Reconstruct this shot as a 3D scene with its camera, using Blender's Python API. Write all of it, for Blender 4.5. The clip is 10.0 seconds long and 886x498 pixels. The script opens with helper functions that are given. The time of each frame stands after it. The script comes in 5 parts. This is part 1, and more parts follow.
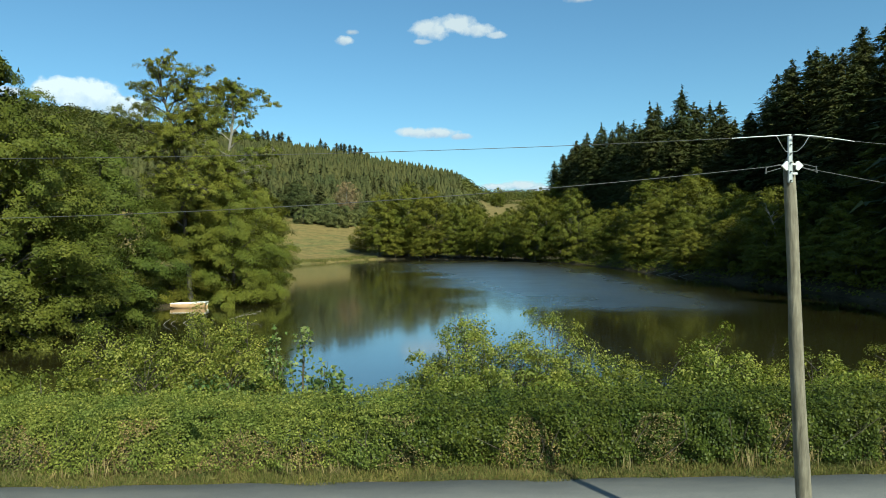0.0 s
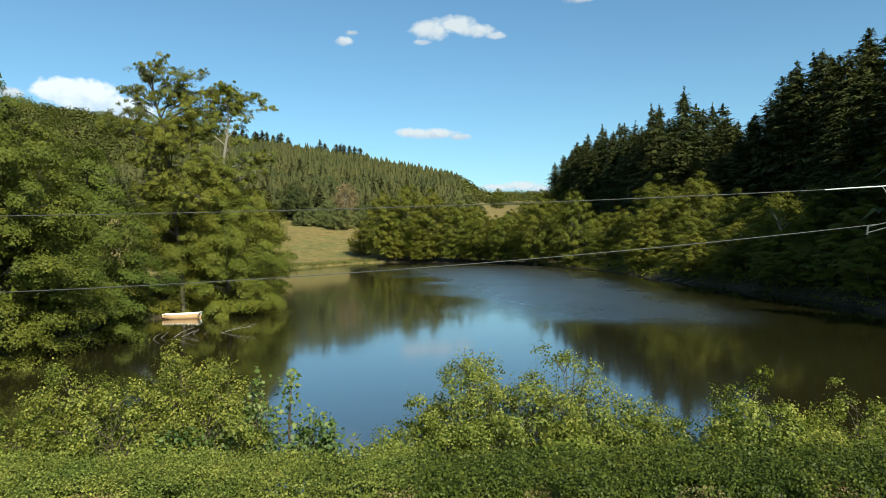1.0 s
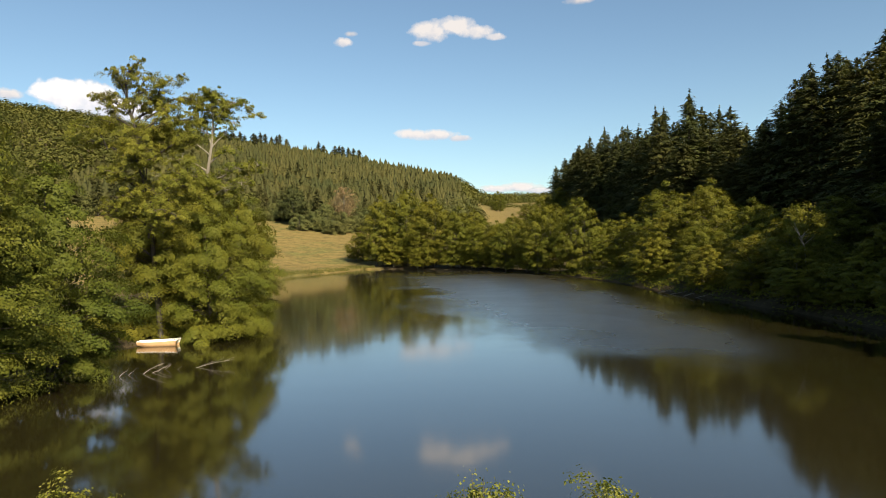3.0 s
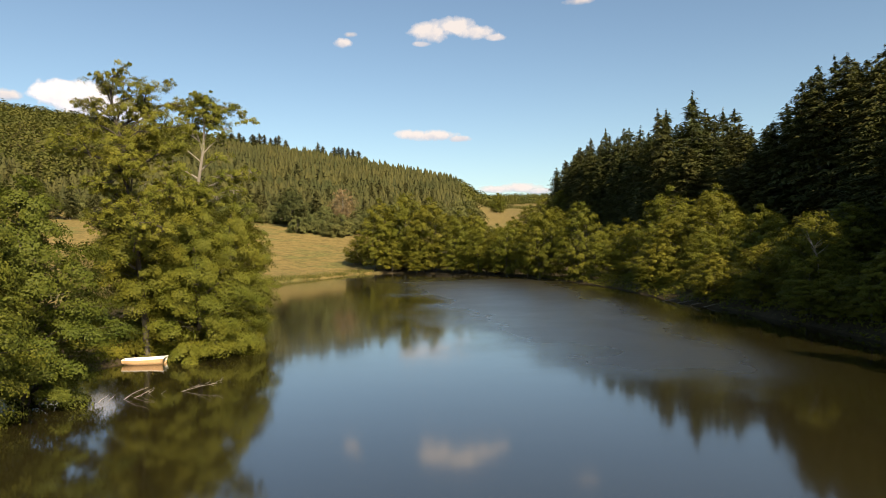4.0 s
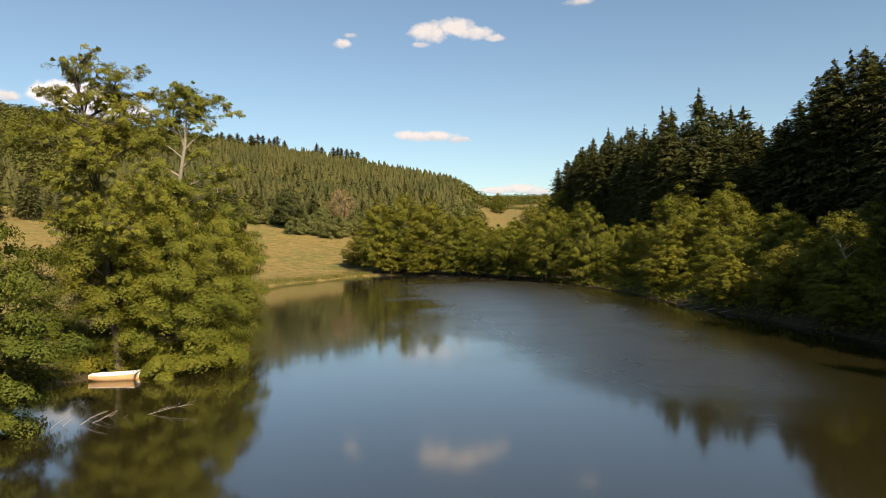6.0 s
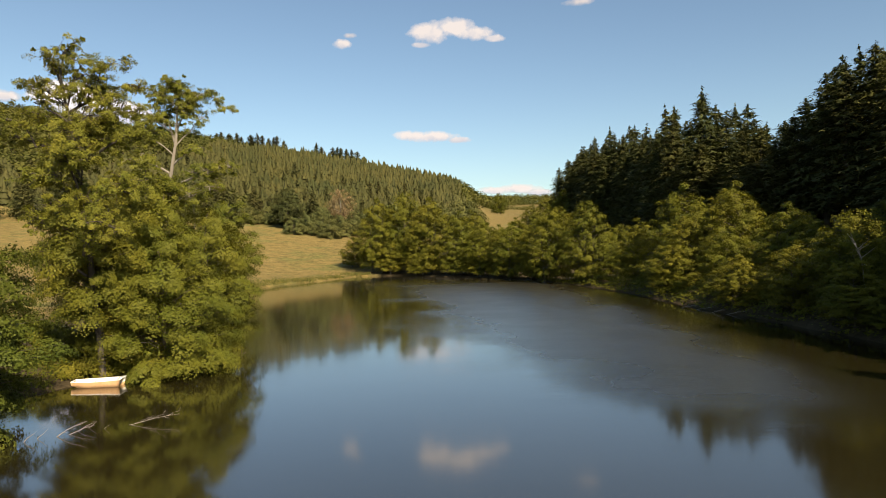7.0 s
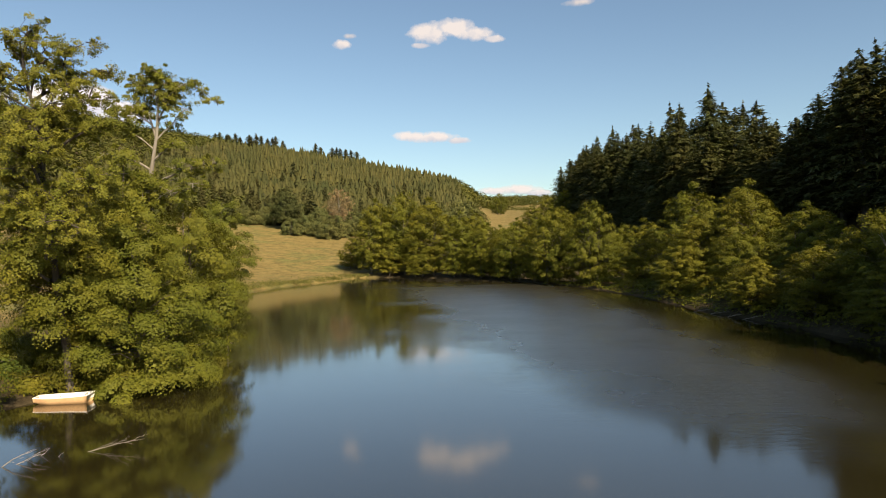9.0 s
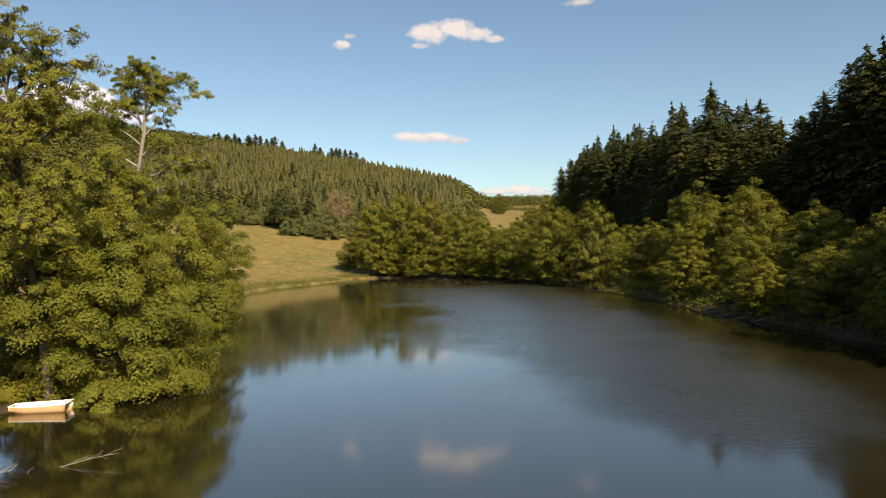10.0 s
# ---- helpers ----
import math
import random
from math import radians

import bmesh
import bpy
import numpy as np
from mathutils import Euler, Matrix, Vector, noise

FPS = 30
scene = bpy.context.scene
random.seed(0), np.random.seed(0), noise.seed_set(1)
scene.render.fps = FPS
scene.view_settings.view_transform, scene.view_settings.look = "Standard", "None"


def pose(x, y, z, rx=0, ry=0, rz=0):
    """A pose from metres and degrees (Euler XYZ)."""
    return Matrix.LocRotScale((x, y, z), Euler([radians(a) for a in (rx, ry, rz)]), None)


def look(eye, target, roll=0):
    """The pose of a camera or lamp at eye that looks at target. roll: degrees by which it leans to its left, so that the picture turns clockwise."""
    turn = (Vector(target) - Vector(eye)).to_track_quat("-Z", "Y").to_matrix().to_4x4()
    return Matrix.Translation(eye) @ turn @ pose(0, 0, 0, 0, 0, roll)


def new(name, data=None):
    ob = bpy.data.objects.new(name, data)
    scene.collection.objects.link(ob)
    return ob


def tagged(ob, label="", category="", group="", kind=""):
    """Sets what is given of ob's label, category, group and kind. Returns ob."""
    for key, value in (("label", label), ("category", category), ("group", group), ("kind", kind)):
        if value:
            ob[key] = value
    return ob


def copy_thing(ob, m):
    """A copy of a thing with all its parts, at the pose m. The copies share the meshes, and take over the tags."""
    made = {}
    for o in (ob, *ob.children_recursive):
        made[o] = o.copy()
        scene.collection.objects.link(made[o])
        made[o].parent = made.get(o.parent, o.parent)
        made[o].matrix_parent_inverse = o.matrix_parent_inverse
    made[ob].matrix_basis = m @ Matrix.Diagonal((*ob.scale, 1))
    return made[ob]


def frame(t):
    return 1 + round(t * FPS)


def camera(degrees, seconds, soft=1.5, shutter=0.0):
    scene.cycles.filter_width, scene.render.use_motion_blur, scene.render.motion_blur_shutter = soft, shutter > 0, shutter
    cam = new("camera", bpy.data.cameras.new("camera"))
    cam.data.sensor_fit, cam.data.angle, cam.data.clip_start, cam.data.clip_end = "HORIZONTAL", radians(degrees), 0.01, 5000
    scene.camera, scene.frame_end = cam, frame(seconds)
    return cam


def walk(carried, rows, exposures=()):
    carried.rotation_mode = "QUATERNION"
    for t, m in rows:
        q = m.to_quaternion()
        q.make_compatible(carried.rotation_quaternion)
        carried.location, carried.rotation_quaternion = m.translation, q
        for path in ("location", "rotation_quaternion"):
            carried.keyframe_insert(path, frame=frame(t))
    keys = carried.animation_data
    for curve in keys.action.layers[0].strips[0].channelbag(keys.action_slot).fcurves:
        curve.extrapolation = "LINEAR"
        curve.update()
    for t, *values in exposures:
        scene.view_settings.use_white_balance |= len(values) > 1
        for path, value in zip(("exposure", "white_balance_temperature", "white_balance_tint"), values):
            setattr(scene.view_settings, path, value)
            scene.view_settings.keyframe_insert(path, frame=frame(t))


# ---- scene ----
cam = camera(68.0, 10.0, soft=0.9)
PATH = [
    (0, (0.328, -0.591, 6.380), (0.3278, 1.409, 6.3516), -0.87),
    (0.5, (0.286, 0.272, 6.774), (0.2860, 2.272, 6.7467), -0.89),
    (1, (0.268, 1.336, 7.177), (0.2686, 3.336, 7.1499), -0.90),
    (1.5, (0.267, 2.548, 7.525), (0.2680, 4.548, 7.4991), -0.91),
    (2, (0.276, 3.839, 7.896), (0.2779, 5.839, 7.8707), -0.92),
    (2.5, (0.291, 5.155, 8.296), (0.2928, 7.155, 8.2714), -0.94),
    (4, (0.323, 9.173, 9.950), (0.3260, 11.173, 9.9275), -0.97),
    (4.5, (0.321, 10.489, 10.091), (0.3243, 12.489, 10.0692), -0.98),
    (5, (0.310, 11.818, 10.126), (0.3139, 13.818, 10.1047), -0.99),
    (5.5, (0.291, 13.128, 10.114), (0.2950, 15.128, 10.0935), -1.00),
    (7, (0.197, 16.832, 10.023), (0.2014, 18.832, 10.0043), -1.02),
    (7.5, (0.163, 18.007, 10.028), (0.1676, 20.007, 10.0097), -1.03),
    (8, (0.134, 19.145, 10.036), (0.1395, 21.145, 10.0187), -1.03),
    (8.5, (0.118, 20.245, 10.046), (0.1227, 22.245, 10.0292), -1.04),
    (9, (0.119, 21.342, 10.067), (0.1240, 23.342, 10.0504), -1.04),
    (9.5, (0.146, 22.468, 10.070), (0.1508, 24.468, 10.0537), -1.05),
    (10, (0.206, 23.619, 10.029), (0.2115, 25.619, 10.0136), -1.05),
]
EXPOSURES = [(0.0, 0.74, 5600, -6), (1.0, 0.82, 5900, 0), (2.5, 0.91, 6750, 11), (4.0, 0.93, 7400, 18), (10, 0.87, 7400, 18)]
walk(cam, [(t, look(eye, target, roll)) for t, eye, target, roll in PATH], EXPOSURES)

# ---- world and sun ----
SUN_TO = Vector((0.46, -0.888, 0.0)).normalized()
SUN_EL = radians(39)
world = bpy.data.worlds.new("sky")
scene.world = world
world.use_nodes = True
wn, wl = world.node_tree.nodes, world.node_tree.links
sky = wn.new("ShaderNodeTexSky")
sky.sky_type = "NISHITA"
sky.sun_disc = False
sky.sun_elevation = SUN_EL
sky.sun_rotation = math.atan2(SUN_TO.x, SUN_TO.y)
sky.altitude = 400
sky.air_density, sky.dust_density, sky.ozone_density = 1.0, 1.0, 1.3
wn["Background"].inputs["Strength"].default_value = 0.075
tint = wn.new("ShaderNodeMix")
tint.data_type, tint.blend_type = "RGBA", "MULTIPLY"
tint.inputs[0].default_value = 1.0
tint.inputs[7].default_value = (0.875, 1.05, 1.05, 1)
wl.new(sky.outputs[0], tint.inputs[6])
wl.new(tint.outputs[2], wn["Background"].inputs["Color"])
lamp = bpy.data.lights.new("sun", "SUN")
lamp.energy, lamp.angle, lamp.color = 5.0, radians(0.55), (1.0, 0.90, 0.70)
sun = new("sun", lamp)
toward = Vector((SUN_TO.x * math.cos(SUN_EL), SUN_TO.y * math.cos(SUN_EL), math.sin(SUN_EL)))
sun.matrix_world = look(toward * 200, (0, 0, 0))


# ---- materials ----
def material(name):
    m = bpy.data.materials.new(name)
    m.use_nodes = True
    return m, m.node_tree.nodes, m.node_tree.links, m.node_tree.nodes["Principled BSDF"]


def ramp(n, l, fac, stops):
    r = n.new("ShaderNodeValToRGB")
    e = r.color_ramp.elements
    e[0].position, e[0].color = stops[0][0], (*stops[0][1], 1)
    e[1].position, e[1].color = stops[-1][0], (*stops[-1][1], 1)
    for p, c in stops[1:-1]:
        k = e.new(p)
        k.color = (*c, 1)
    l.new(fac, r.inputs[0])
    return r.outputs[0]


def noise_tex(n, l, scale, detail=4, rough=0.55, coords="Object", stretch=None):
    t = n.new("ShaderNodeTexNoise")
    t.inputs["Scale"].default_value, t.inputs["Detail"].default_value, t.inputs["Roughness"].default_value = scale, detail, rough
    c = n.new("ShaderNodeTexCoord").outputs[coords]
    if stretch:
        mp = n.new("ShaderNodeMapping")
        mp.inputs["Scale"].default_value = stretch
        l.new(c, mp.inputs[0])
        c = mp.outputs[0]
    l.new(c, t.inputs["Vector"])
    return t.outputs["Fac"]


def mix_col(n, l, fac, a, b, kind="MIX"):
    m = n.new("ShaderNodeMix")
    m.data_type, m.blend_type = "RGBA", kind
    for sock, v in ((m.inputs[0], fac), (m.inputs[6], a), (m.inputs[7], b)):
        if isinstance(v, (int, float)):
            sock.default_value = v
        elif isinstance(v, tuple):
            sock.default_value = (*v, 1)
        else:
            l.new(v, sock)
    return m.outputs[2]


def bump(n, l, bsdf, height, strength, dist):
    b = n.new("ShaderNodeBump")
    b.inputs["Strength"].default_value, b.inputs["Distance"].default_value = strength, dist
    l.new(height, b.inputs["Height"])
    l.new(b.outputs[0], bsdf.inputs["Normal"])


def leaf_material(name, dark, mid, light, patch_scale=0.25, through_light=0.24, gloss=0.55):
    """Leaves: each leaf its own tone, larger patches of tone over the crown, some light through the blade."""
    m, n, l, b = material(name)
    isl = n.new("ShaderNodeNewGeometry").outputs["Random Per Island"]
    leaf = ramp(n, l, isl, [(0.0, dark), (0.5, mid), (1.0, light)])
    patch = ramp(n, l, noise_tex(n, l, patch_scale, 4), [(0.28, (0.54, 0.60, 0.52)), (0.72, (1.10, 0.95, 0.76))])
    col = mix_col(n, l, 1.0, leaf, patch, "MULTIPLY")
    each = ramp(n, l, n.new("ShaderNodeObjectInfo").outputs["Random"], [(0.0, (0.88, 0.95, 0.9)), (1.0, (1.1, 1.04, 0.95))])
    col = mix_col(n, l, 1.0, col, each, "MULTIPLY")
    l.new(col, b.inputs["Base Color"])
    b.inputs["Roughness"].default_value = gloss
    b.inputs["Specular IOR Level"].default_value = 0.10
    tr = n.new("ShaderNodeBsdfTranslucent")
    l.new(mix_col(n, l, 1.0, col, (1.15, 1.25, 0.5), "MULTIPLY"), tr.inputs["Color"])
    mx = n.new("ShaderNodeMixShader")
    mx.inputs[0].default_value = through_light
    l.new(b.outputs[0], mx.inputs[1])
    l.new(tr.outputs[0], mx.inputs[2])
    l.new(mx.outputs[0], n["Material Output"].inputs["Surface"])
    return m


def bark_material(name, dark, light, scale=6.0):
    m, n, l, b = material(name)
    f = noise_tex(n, l, scale, 6, 0.65, stretch=(1, 1, 0.14))
    big = noise_tex(n, l, scale * 0.2, 3)
    col = mix_col(n, l, big, ramp(n, l, f, [(0.3, dark), (0.7, light)]), tuple(0.8 * c for c in dark))
    l.new(col, b.inputs["Base Color"])
    b.inputs["Roughness"].default_value = 0.9
    bump(n, l, b, f, 0.6, 0.03)
    return m


M_ALDER = leaf_material("alder leaves", (0.100, 0.113, 0.018), (0.124, 0.137, 0.022), (0.150, 0.158, 0.028), 0.25, 0.11)
M_DEEPALDER = leaf_material("deep green alder leaves", (0.078, 0.097, 0.017), (0.096, 0.115, 0.021), (0.118, 0.134, 0.027), 0.25, 0.11)
M_OPEN = leaf_material("oak leaves", (0.118, 0.131, 0.024), (0.162, 0.174, 0.032), (0.215, 0.220, 0.042), 0.25, 0.14)
M_FARLEAF = leaf_material("bank tree leaves", (0.105, 0.114, 0.016), (0.126, 0.134, 0.019), (0.151, 0.152, 0.024), 0.12, 0.16)
M_SPRUCE = leaf_material("conifer needles", (0.045, 0.054, 0.023), (0.070, 0.081, 0.031), (0.104, 0.112, 0.041), 0.2, 0.12, 0.65)
M_WOODS = leaf_material("hillside needles", (0.070, 0.072, 0.031), (0.081, 0.083, 0.035), (0.095, 0.095, 0.039), 0.025, 0.1, 0.7)
M_HILLBROAD = leaf_material("hillside leaves", (0.082, 0.091, 0.028), (0.094, 0.102, 0.031), (0.108, 0.113, 0.035), 0.03, 0.15, 0.7)
M_BRAMBLE = leaf_material("bramble leaves", (0.076, 0.097, 0.022), (0.182, 0.210, 0.046), (0.340, 0.350, 0.105), 0.9, 0.3, 0.55)
M_SCRUB = leaf_material("bank scrub leaves", (0.080, 0.104, 0.021), (0.180, 0.215, 0.040), (0.310, 0.330, 0.085), 0.9, 0.3, 0.5)
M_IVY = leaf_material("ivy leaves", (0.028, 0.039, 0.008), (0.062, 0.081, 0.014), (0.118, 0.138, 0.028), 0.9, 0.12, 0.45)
M_WILLOW = leaf_material("sallow leaves", (0.088, 0.112, 0.022), (0.205, 0.232, 0.048), (0.400, 0.405, 0.125), 0.8, 0.40, 0.45)
M_THICKET = leaf_material("thicket leaves", (0.068, 0.082, 0.035), (0.108, 0.123, 0.051), (0.152, 0.164, 0.066), 0.12, 0.15, 0.7)
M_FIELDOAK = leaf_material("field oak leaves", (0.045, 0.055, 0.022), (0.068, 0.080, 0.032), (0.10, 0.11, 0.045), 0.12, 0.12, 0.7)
M_POPLAR = leaf_material("poplar leaves", (0.09, 0.14, 0.04), (0.17, 0.23, 0.08), (0.34, 0.38, 0.20), 0.8, 0.35, 0.4)
M_REDDISH = leaf_material("drying leaves", (0.16, 0.115, 0.070), (0.25, 0.180, 0.120), (0.33, 0.250, 0.180), 0.1, 0.15, 0.7)
M_GRASS = leaf_material("verge grass", (0.066, 0.084, 0.024), (0.125, 0.138, 0.045), (0.230, 0.205, 0.095), 0.9, 0.2, 0.7)
M_STRAW = leaf_material("dry stalks", (0.12, 0.09, 0.05), (0.24, 0.19, 0.10), (0.38, 0.31, 0.19), 0.9, 0.2, 0.8)
M_BARK = bark_material("grey bark", (0.05, 0.042, 0.032), (0.16, 0.14, 0.115), 3.0)
M_OAKBARK = bark_material("dark oak bark", (0.030, 0.024, 0.018), (0.095, 0.080, 0.062), 3.0)
M_PALEBARK = bark_material("pale bark", (0.16, 0.14, 0.11), (0.36, 0.33, 0.28), 3.0)
M_TWIG = bark_material("brown twig", (0.06, 0.045, 0.03), (0.15, 0.12, 0.08), 20.0)
M_DEADWOOD = bark_material("bleached dead wood", (0.19, 0.165, 0.135), (0.38, 0.345, 0.295), 8.0)
M_POLE = bark_material("weathered pole wood", (0.10, 0.085, 0.058), (0.41, 0.36, 0.265), 16.0)


def plain_material(name, col, rough, metal=0.0, vary=0.15, scale=12.0):
    m, n, l, b = material(name)
    f = noise_tex(n, l, scale, 5)
    l.new(ramp(n, l, f, [(0.25, tuple(c * (1 - vary) for c in col)), (0.75, tuple(min(1, c * (1 + vary)) for c in col))]), b.inputs["Base Color"])
    b.inputs["Roughness"].default_value, b.inputs["Metallic"].default_value = rough, metal
    return m


M_STEEL = plain_material("galvanised steel", (0.36, 0.37, 0.38), 0.55, 0.5)
M_PORCELAIN = plain_material("white insulator", (0.62, 0.62, 0.60), 0.4)
M_CABLE = plain_material("weathered grey cable", (0.06, 0.06, 0.06), 0.6)
M_SLEEVE = plain_material("pale cable sleeve", (0.55, 0.55, 0.53), 0.5)
M_HULL = plain_material("faded tan hull paint", (0.60, 0.38, 0.20), 0.45, 0.0, 0.12, 5.0)
M_BOATIN = plain_material("white boat paint", (0.80, 0.78, 0.74), 0.45, 0.0, 0.08, 5.0)


def ground_material():
    m, n, l, b = material("meadow grass")
    fine, mid, big = noise_tex(n, l, 1.6, 8, 0.7), noise_tex(n, l, 0.10, 5, 0.6), noise_tex(n, l, 0.012, 4)
    green = ramp(n, l, fine, [(0.25, (0.066, 0.080, 0.024)), (0.55, (0.125, 0.126, 0.044)), (0.8, (0.19, 0.17, 0.065))])
    straw = ramp(n, l, fine, [(0.25, (0.115, 0.089, 0.034)), (0.6, (0.200, 0.152, 0.058)), (0.85, (0.28, 0.215, 0.092))])
    f = n.new("ShaderNodeMath")
    f.operation = "ADD"
    l.new(mid, f.inputs[0])
    l.new(big, f.inputs[1])
    dry = ramp(n, l, f.outputs[0], [(0.80, (0.08, 0.08, 0.08)), (1.15, (1, 1, 1))])
    tuft = ramp(n, l, noise_tex(n, l, 0.34, 6, 0.75), [(0.36, (0.66, 0.68, 0.62)), (0.64, (1.26, 1.22, 1.15))])
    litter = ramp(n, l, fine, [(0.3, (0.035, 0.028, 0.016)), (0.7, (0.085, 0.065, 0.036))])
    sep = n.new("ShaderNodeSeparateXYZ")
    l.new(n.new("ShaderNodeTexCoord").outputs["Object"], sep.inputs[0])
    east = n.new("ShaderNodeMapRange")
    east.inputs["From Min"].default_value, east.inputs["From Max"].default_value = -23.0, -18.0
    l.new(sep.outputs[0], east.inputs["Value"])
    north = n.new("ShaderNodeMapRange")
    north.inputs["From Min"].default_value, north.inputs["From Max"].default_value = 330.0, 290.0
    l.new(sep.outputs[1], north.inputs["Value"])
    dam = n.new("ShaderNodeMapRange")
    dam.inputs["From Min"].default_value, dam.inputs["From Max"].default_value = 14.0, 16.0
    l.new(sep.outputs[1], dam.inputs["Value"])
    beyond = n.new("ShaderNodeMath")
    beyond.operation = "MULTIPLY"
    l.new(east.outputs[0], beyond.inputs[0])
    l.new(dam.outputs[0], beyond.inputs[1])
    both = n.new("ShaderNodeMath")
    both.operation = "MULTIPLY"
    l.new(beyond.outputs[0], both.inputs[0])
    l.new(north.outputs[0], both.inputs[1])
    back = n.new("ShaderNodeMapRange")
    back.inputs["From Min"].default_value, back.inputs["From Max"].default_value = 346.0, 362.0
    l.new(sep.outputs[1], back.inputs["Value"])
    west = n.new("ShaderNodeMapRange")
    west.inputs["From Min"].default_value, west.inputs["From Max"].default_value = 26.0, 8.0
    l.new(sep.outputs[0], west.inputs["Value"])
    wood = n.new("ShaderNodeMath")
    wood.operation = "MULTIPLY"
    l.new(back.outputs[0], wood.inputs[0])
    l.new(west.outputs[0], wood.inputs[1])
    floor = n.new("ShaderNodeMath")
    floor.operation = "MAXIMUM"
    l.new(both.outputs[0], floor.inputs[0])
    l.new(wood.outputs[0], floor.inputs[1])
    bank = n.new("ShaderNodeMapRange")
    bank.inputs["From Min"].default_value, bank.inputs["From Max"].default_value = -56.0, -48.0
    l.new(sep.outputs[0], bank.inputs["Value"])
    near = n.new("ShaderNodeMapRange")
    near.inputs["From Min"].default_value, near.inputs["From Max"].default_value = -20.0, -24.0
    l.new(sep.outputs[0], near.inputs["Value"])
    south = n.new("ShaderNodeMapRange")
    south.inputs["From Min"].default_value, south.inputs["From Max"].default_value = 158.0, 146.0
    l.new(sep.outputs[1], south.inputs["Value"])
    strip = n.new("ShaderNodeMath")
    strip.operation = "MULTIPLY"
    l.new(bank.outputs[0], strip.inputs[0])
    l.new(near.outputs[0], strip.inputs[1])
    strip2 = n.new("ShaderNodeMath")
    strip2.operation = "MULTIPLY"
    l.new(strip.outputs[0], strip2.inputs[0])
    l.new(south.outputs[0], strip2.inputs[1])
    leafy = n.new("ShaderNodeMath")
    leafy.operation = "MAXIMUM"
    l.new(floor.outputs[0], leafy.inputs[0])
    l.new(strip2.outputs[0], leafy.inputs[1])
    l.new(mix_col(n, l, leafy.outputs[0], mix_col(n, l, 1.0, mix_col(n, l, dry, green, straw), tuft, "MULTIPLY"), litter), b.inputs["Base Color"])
    b.inputs["Roughness"].default_value = 0.95
    b.inputs["Specular IOR Level"].default_value = 0.1
    bump(n, l, b, fine, 0.9, 0.25)
    return m


def water_material():
    """Calm silty water: a soft mirror, with a patch of small ripples where a breeze touches it."""
    m, n, l, b = material("pond water")
    silt = ramp(n, l, noise_tex(n, l, 0.03, 3), [(0.3, (0.014, 0.012, 0.004)), (0.7, (0.022, 0.019, 0.007))])
    l.new(silt, b.inputs["Base Color"])
    b.inputs["IOR"].default_value = 2.05
    b.inputs["Specular IOR Level"].default_value = 0.5

    def maths(kind, x, y, z=None):
        k = n.new("ShaderNodeMath")
        k.operation = kind
        for sock, v in zip(k.inputs, (x, y, z)):
            if isinstance(v, (int, float)):
                sock.default_value = v
            elif v is not None:
                l.new(v, sock)
        return k.outputs[0]

    sep = n.new("ShaderNodeSeparateXYZ")
    l.new(n.new("ShaderNodeTexCoord").outputs["Object"], sep.inputs[0])
    waver = maths("MULTIPLY_ADD", noise_tex(n, l, 0.07, 3, 0.5), 22.0, -11.0)

    def edge(value, lo, hi):
        k = n.new("ShaderNodeMapRange")
        k.interpolation_type = "SMOOTHSTEP"
        k.inputs["From Min"].default_value, k.inputs["From Max"].default_value = lo, hi
        l.new(value, k.inputs["Value"])
        return k.outputs[0]

    # the patch lies over the middle and far water, its near edge sharp, its west edge slanting
    along = maths("ADD", sep.outputs[1], waver)
    across = maths("ADD", maths("MULTIPLY_ADD", sep.outputs[1], 0.2, sep.outputs[0]), waver)
    near_edge = edge(along, 48.0, 64.0)
    far_edge = edge(along, 205.0, 165.0)
    side = edge(across, 13.0, 30.0)
    lee = edge(maths("ADD", sep.outputs[0], maths("MULTIPLY", waver, 0.4)), 35.0, 21.0)
    flaws = maths("MULTIPLY_ADD", noise_tex(n, l, 0.11, 3, 0.55), 0.7, 0.42)
    gust = maths("MULTIPLY", maths("MULTIPLY", near_edge, far_edge), maths("MULTIPLY", maths("MULTIPLY", side, lee), flaws))
    ripple = maths("MULTIPLY_ADD", noise_tex(n, l, 1.3, 2, 0.5, stretch=(0.7, 1.6, 1)), 1.2, noise_tex(n, l, 3.2, 3, 0.55, stretch=(0.75, 1.5, 1)))
    swell = maths("MULTIPLY", noise_tex(n, l, 0.22, 2, 0.4, stretch=(0.7, 1.3, 1)), 0.05)
    height = maths("MULTIPLY_ADD", ripple, maths("MULTIPLY_ADD", gust, 0.34, 0.003), swell)
    rough = maths("MULTIPLY_ADD", gust, 0.32, 0.075)
    l.new(rough, b.inputs["Roughness"])
    l.new(rough, b.inputs["Coat Roughness"])
    bump(n, l, b, height, 1.0, 0.075)
    b.inputs["Coat Weight"].default_value, b.inputs["Coat IOR"].default_value = 0.42, 1.6
    l.new(b.inputs["Normal"].links[0].from_socket, b.inputs["Coat Normal"])
    return m


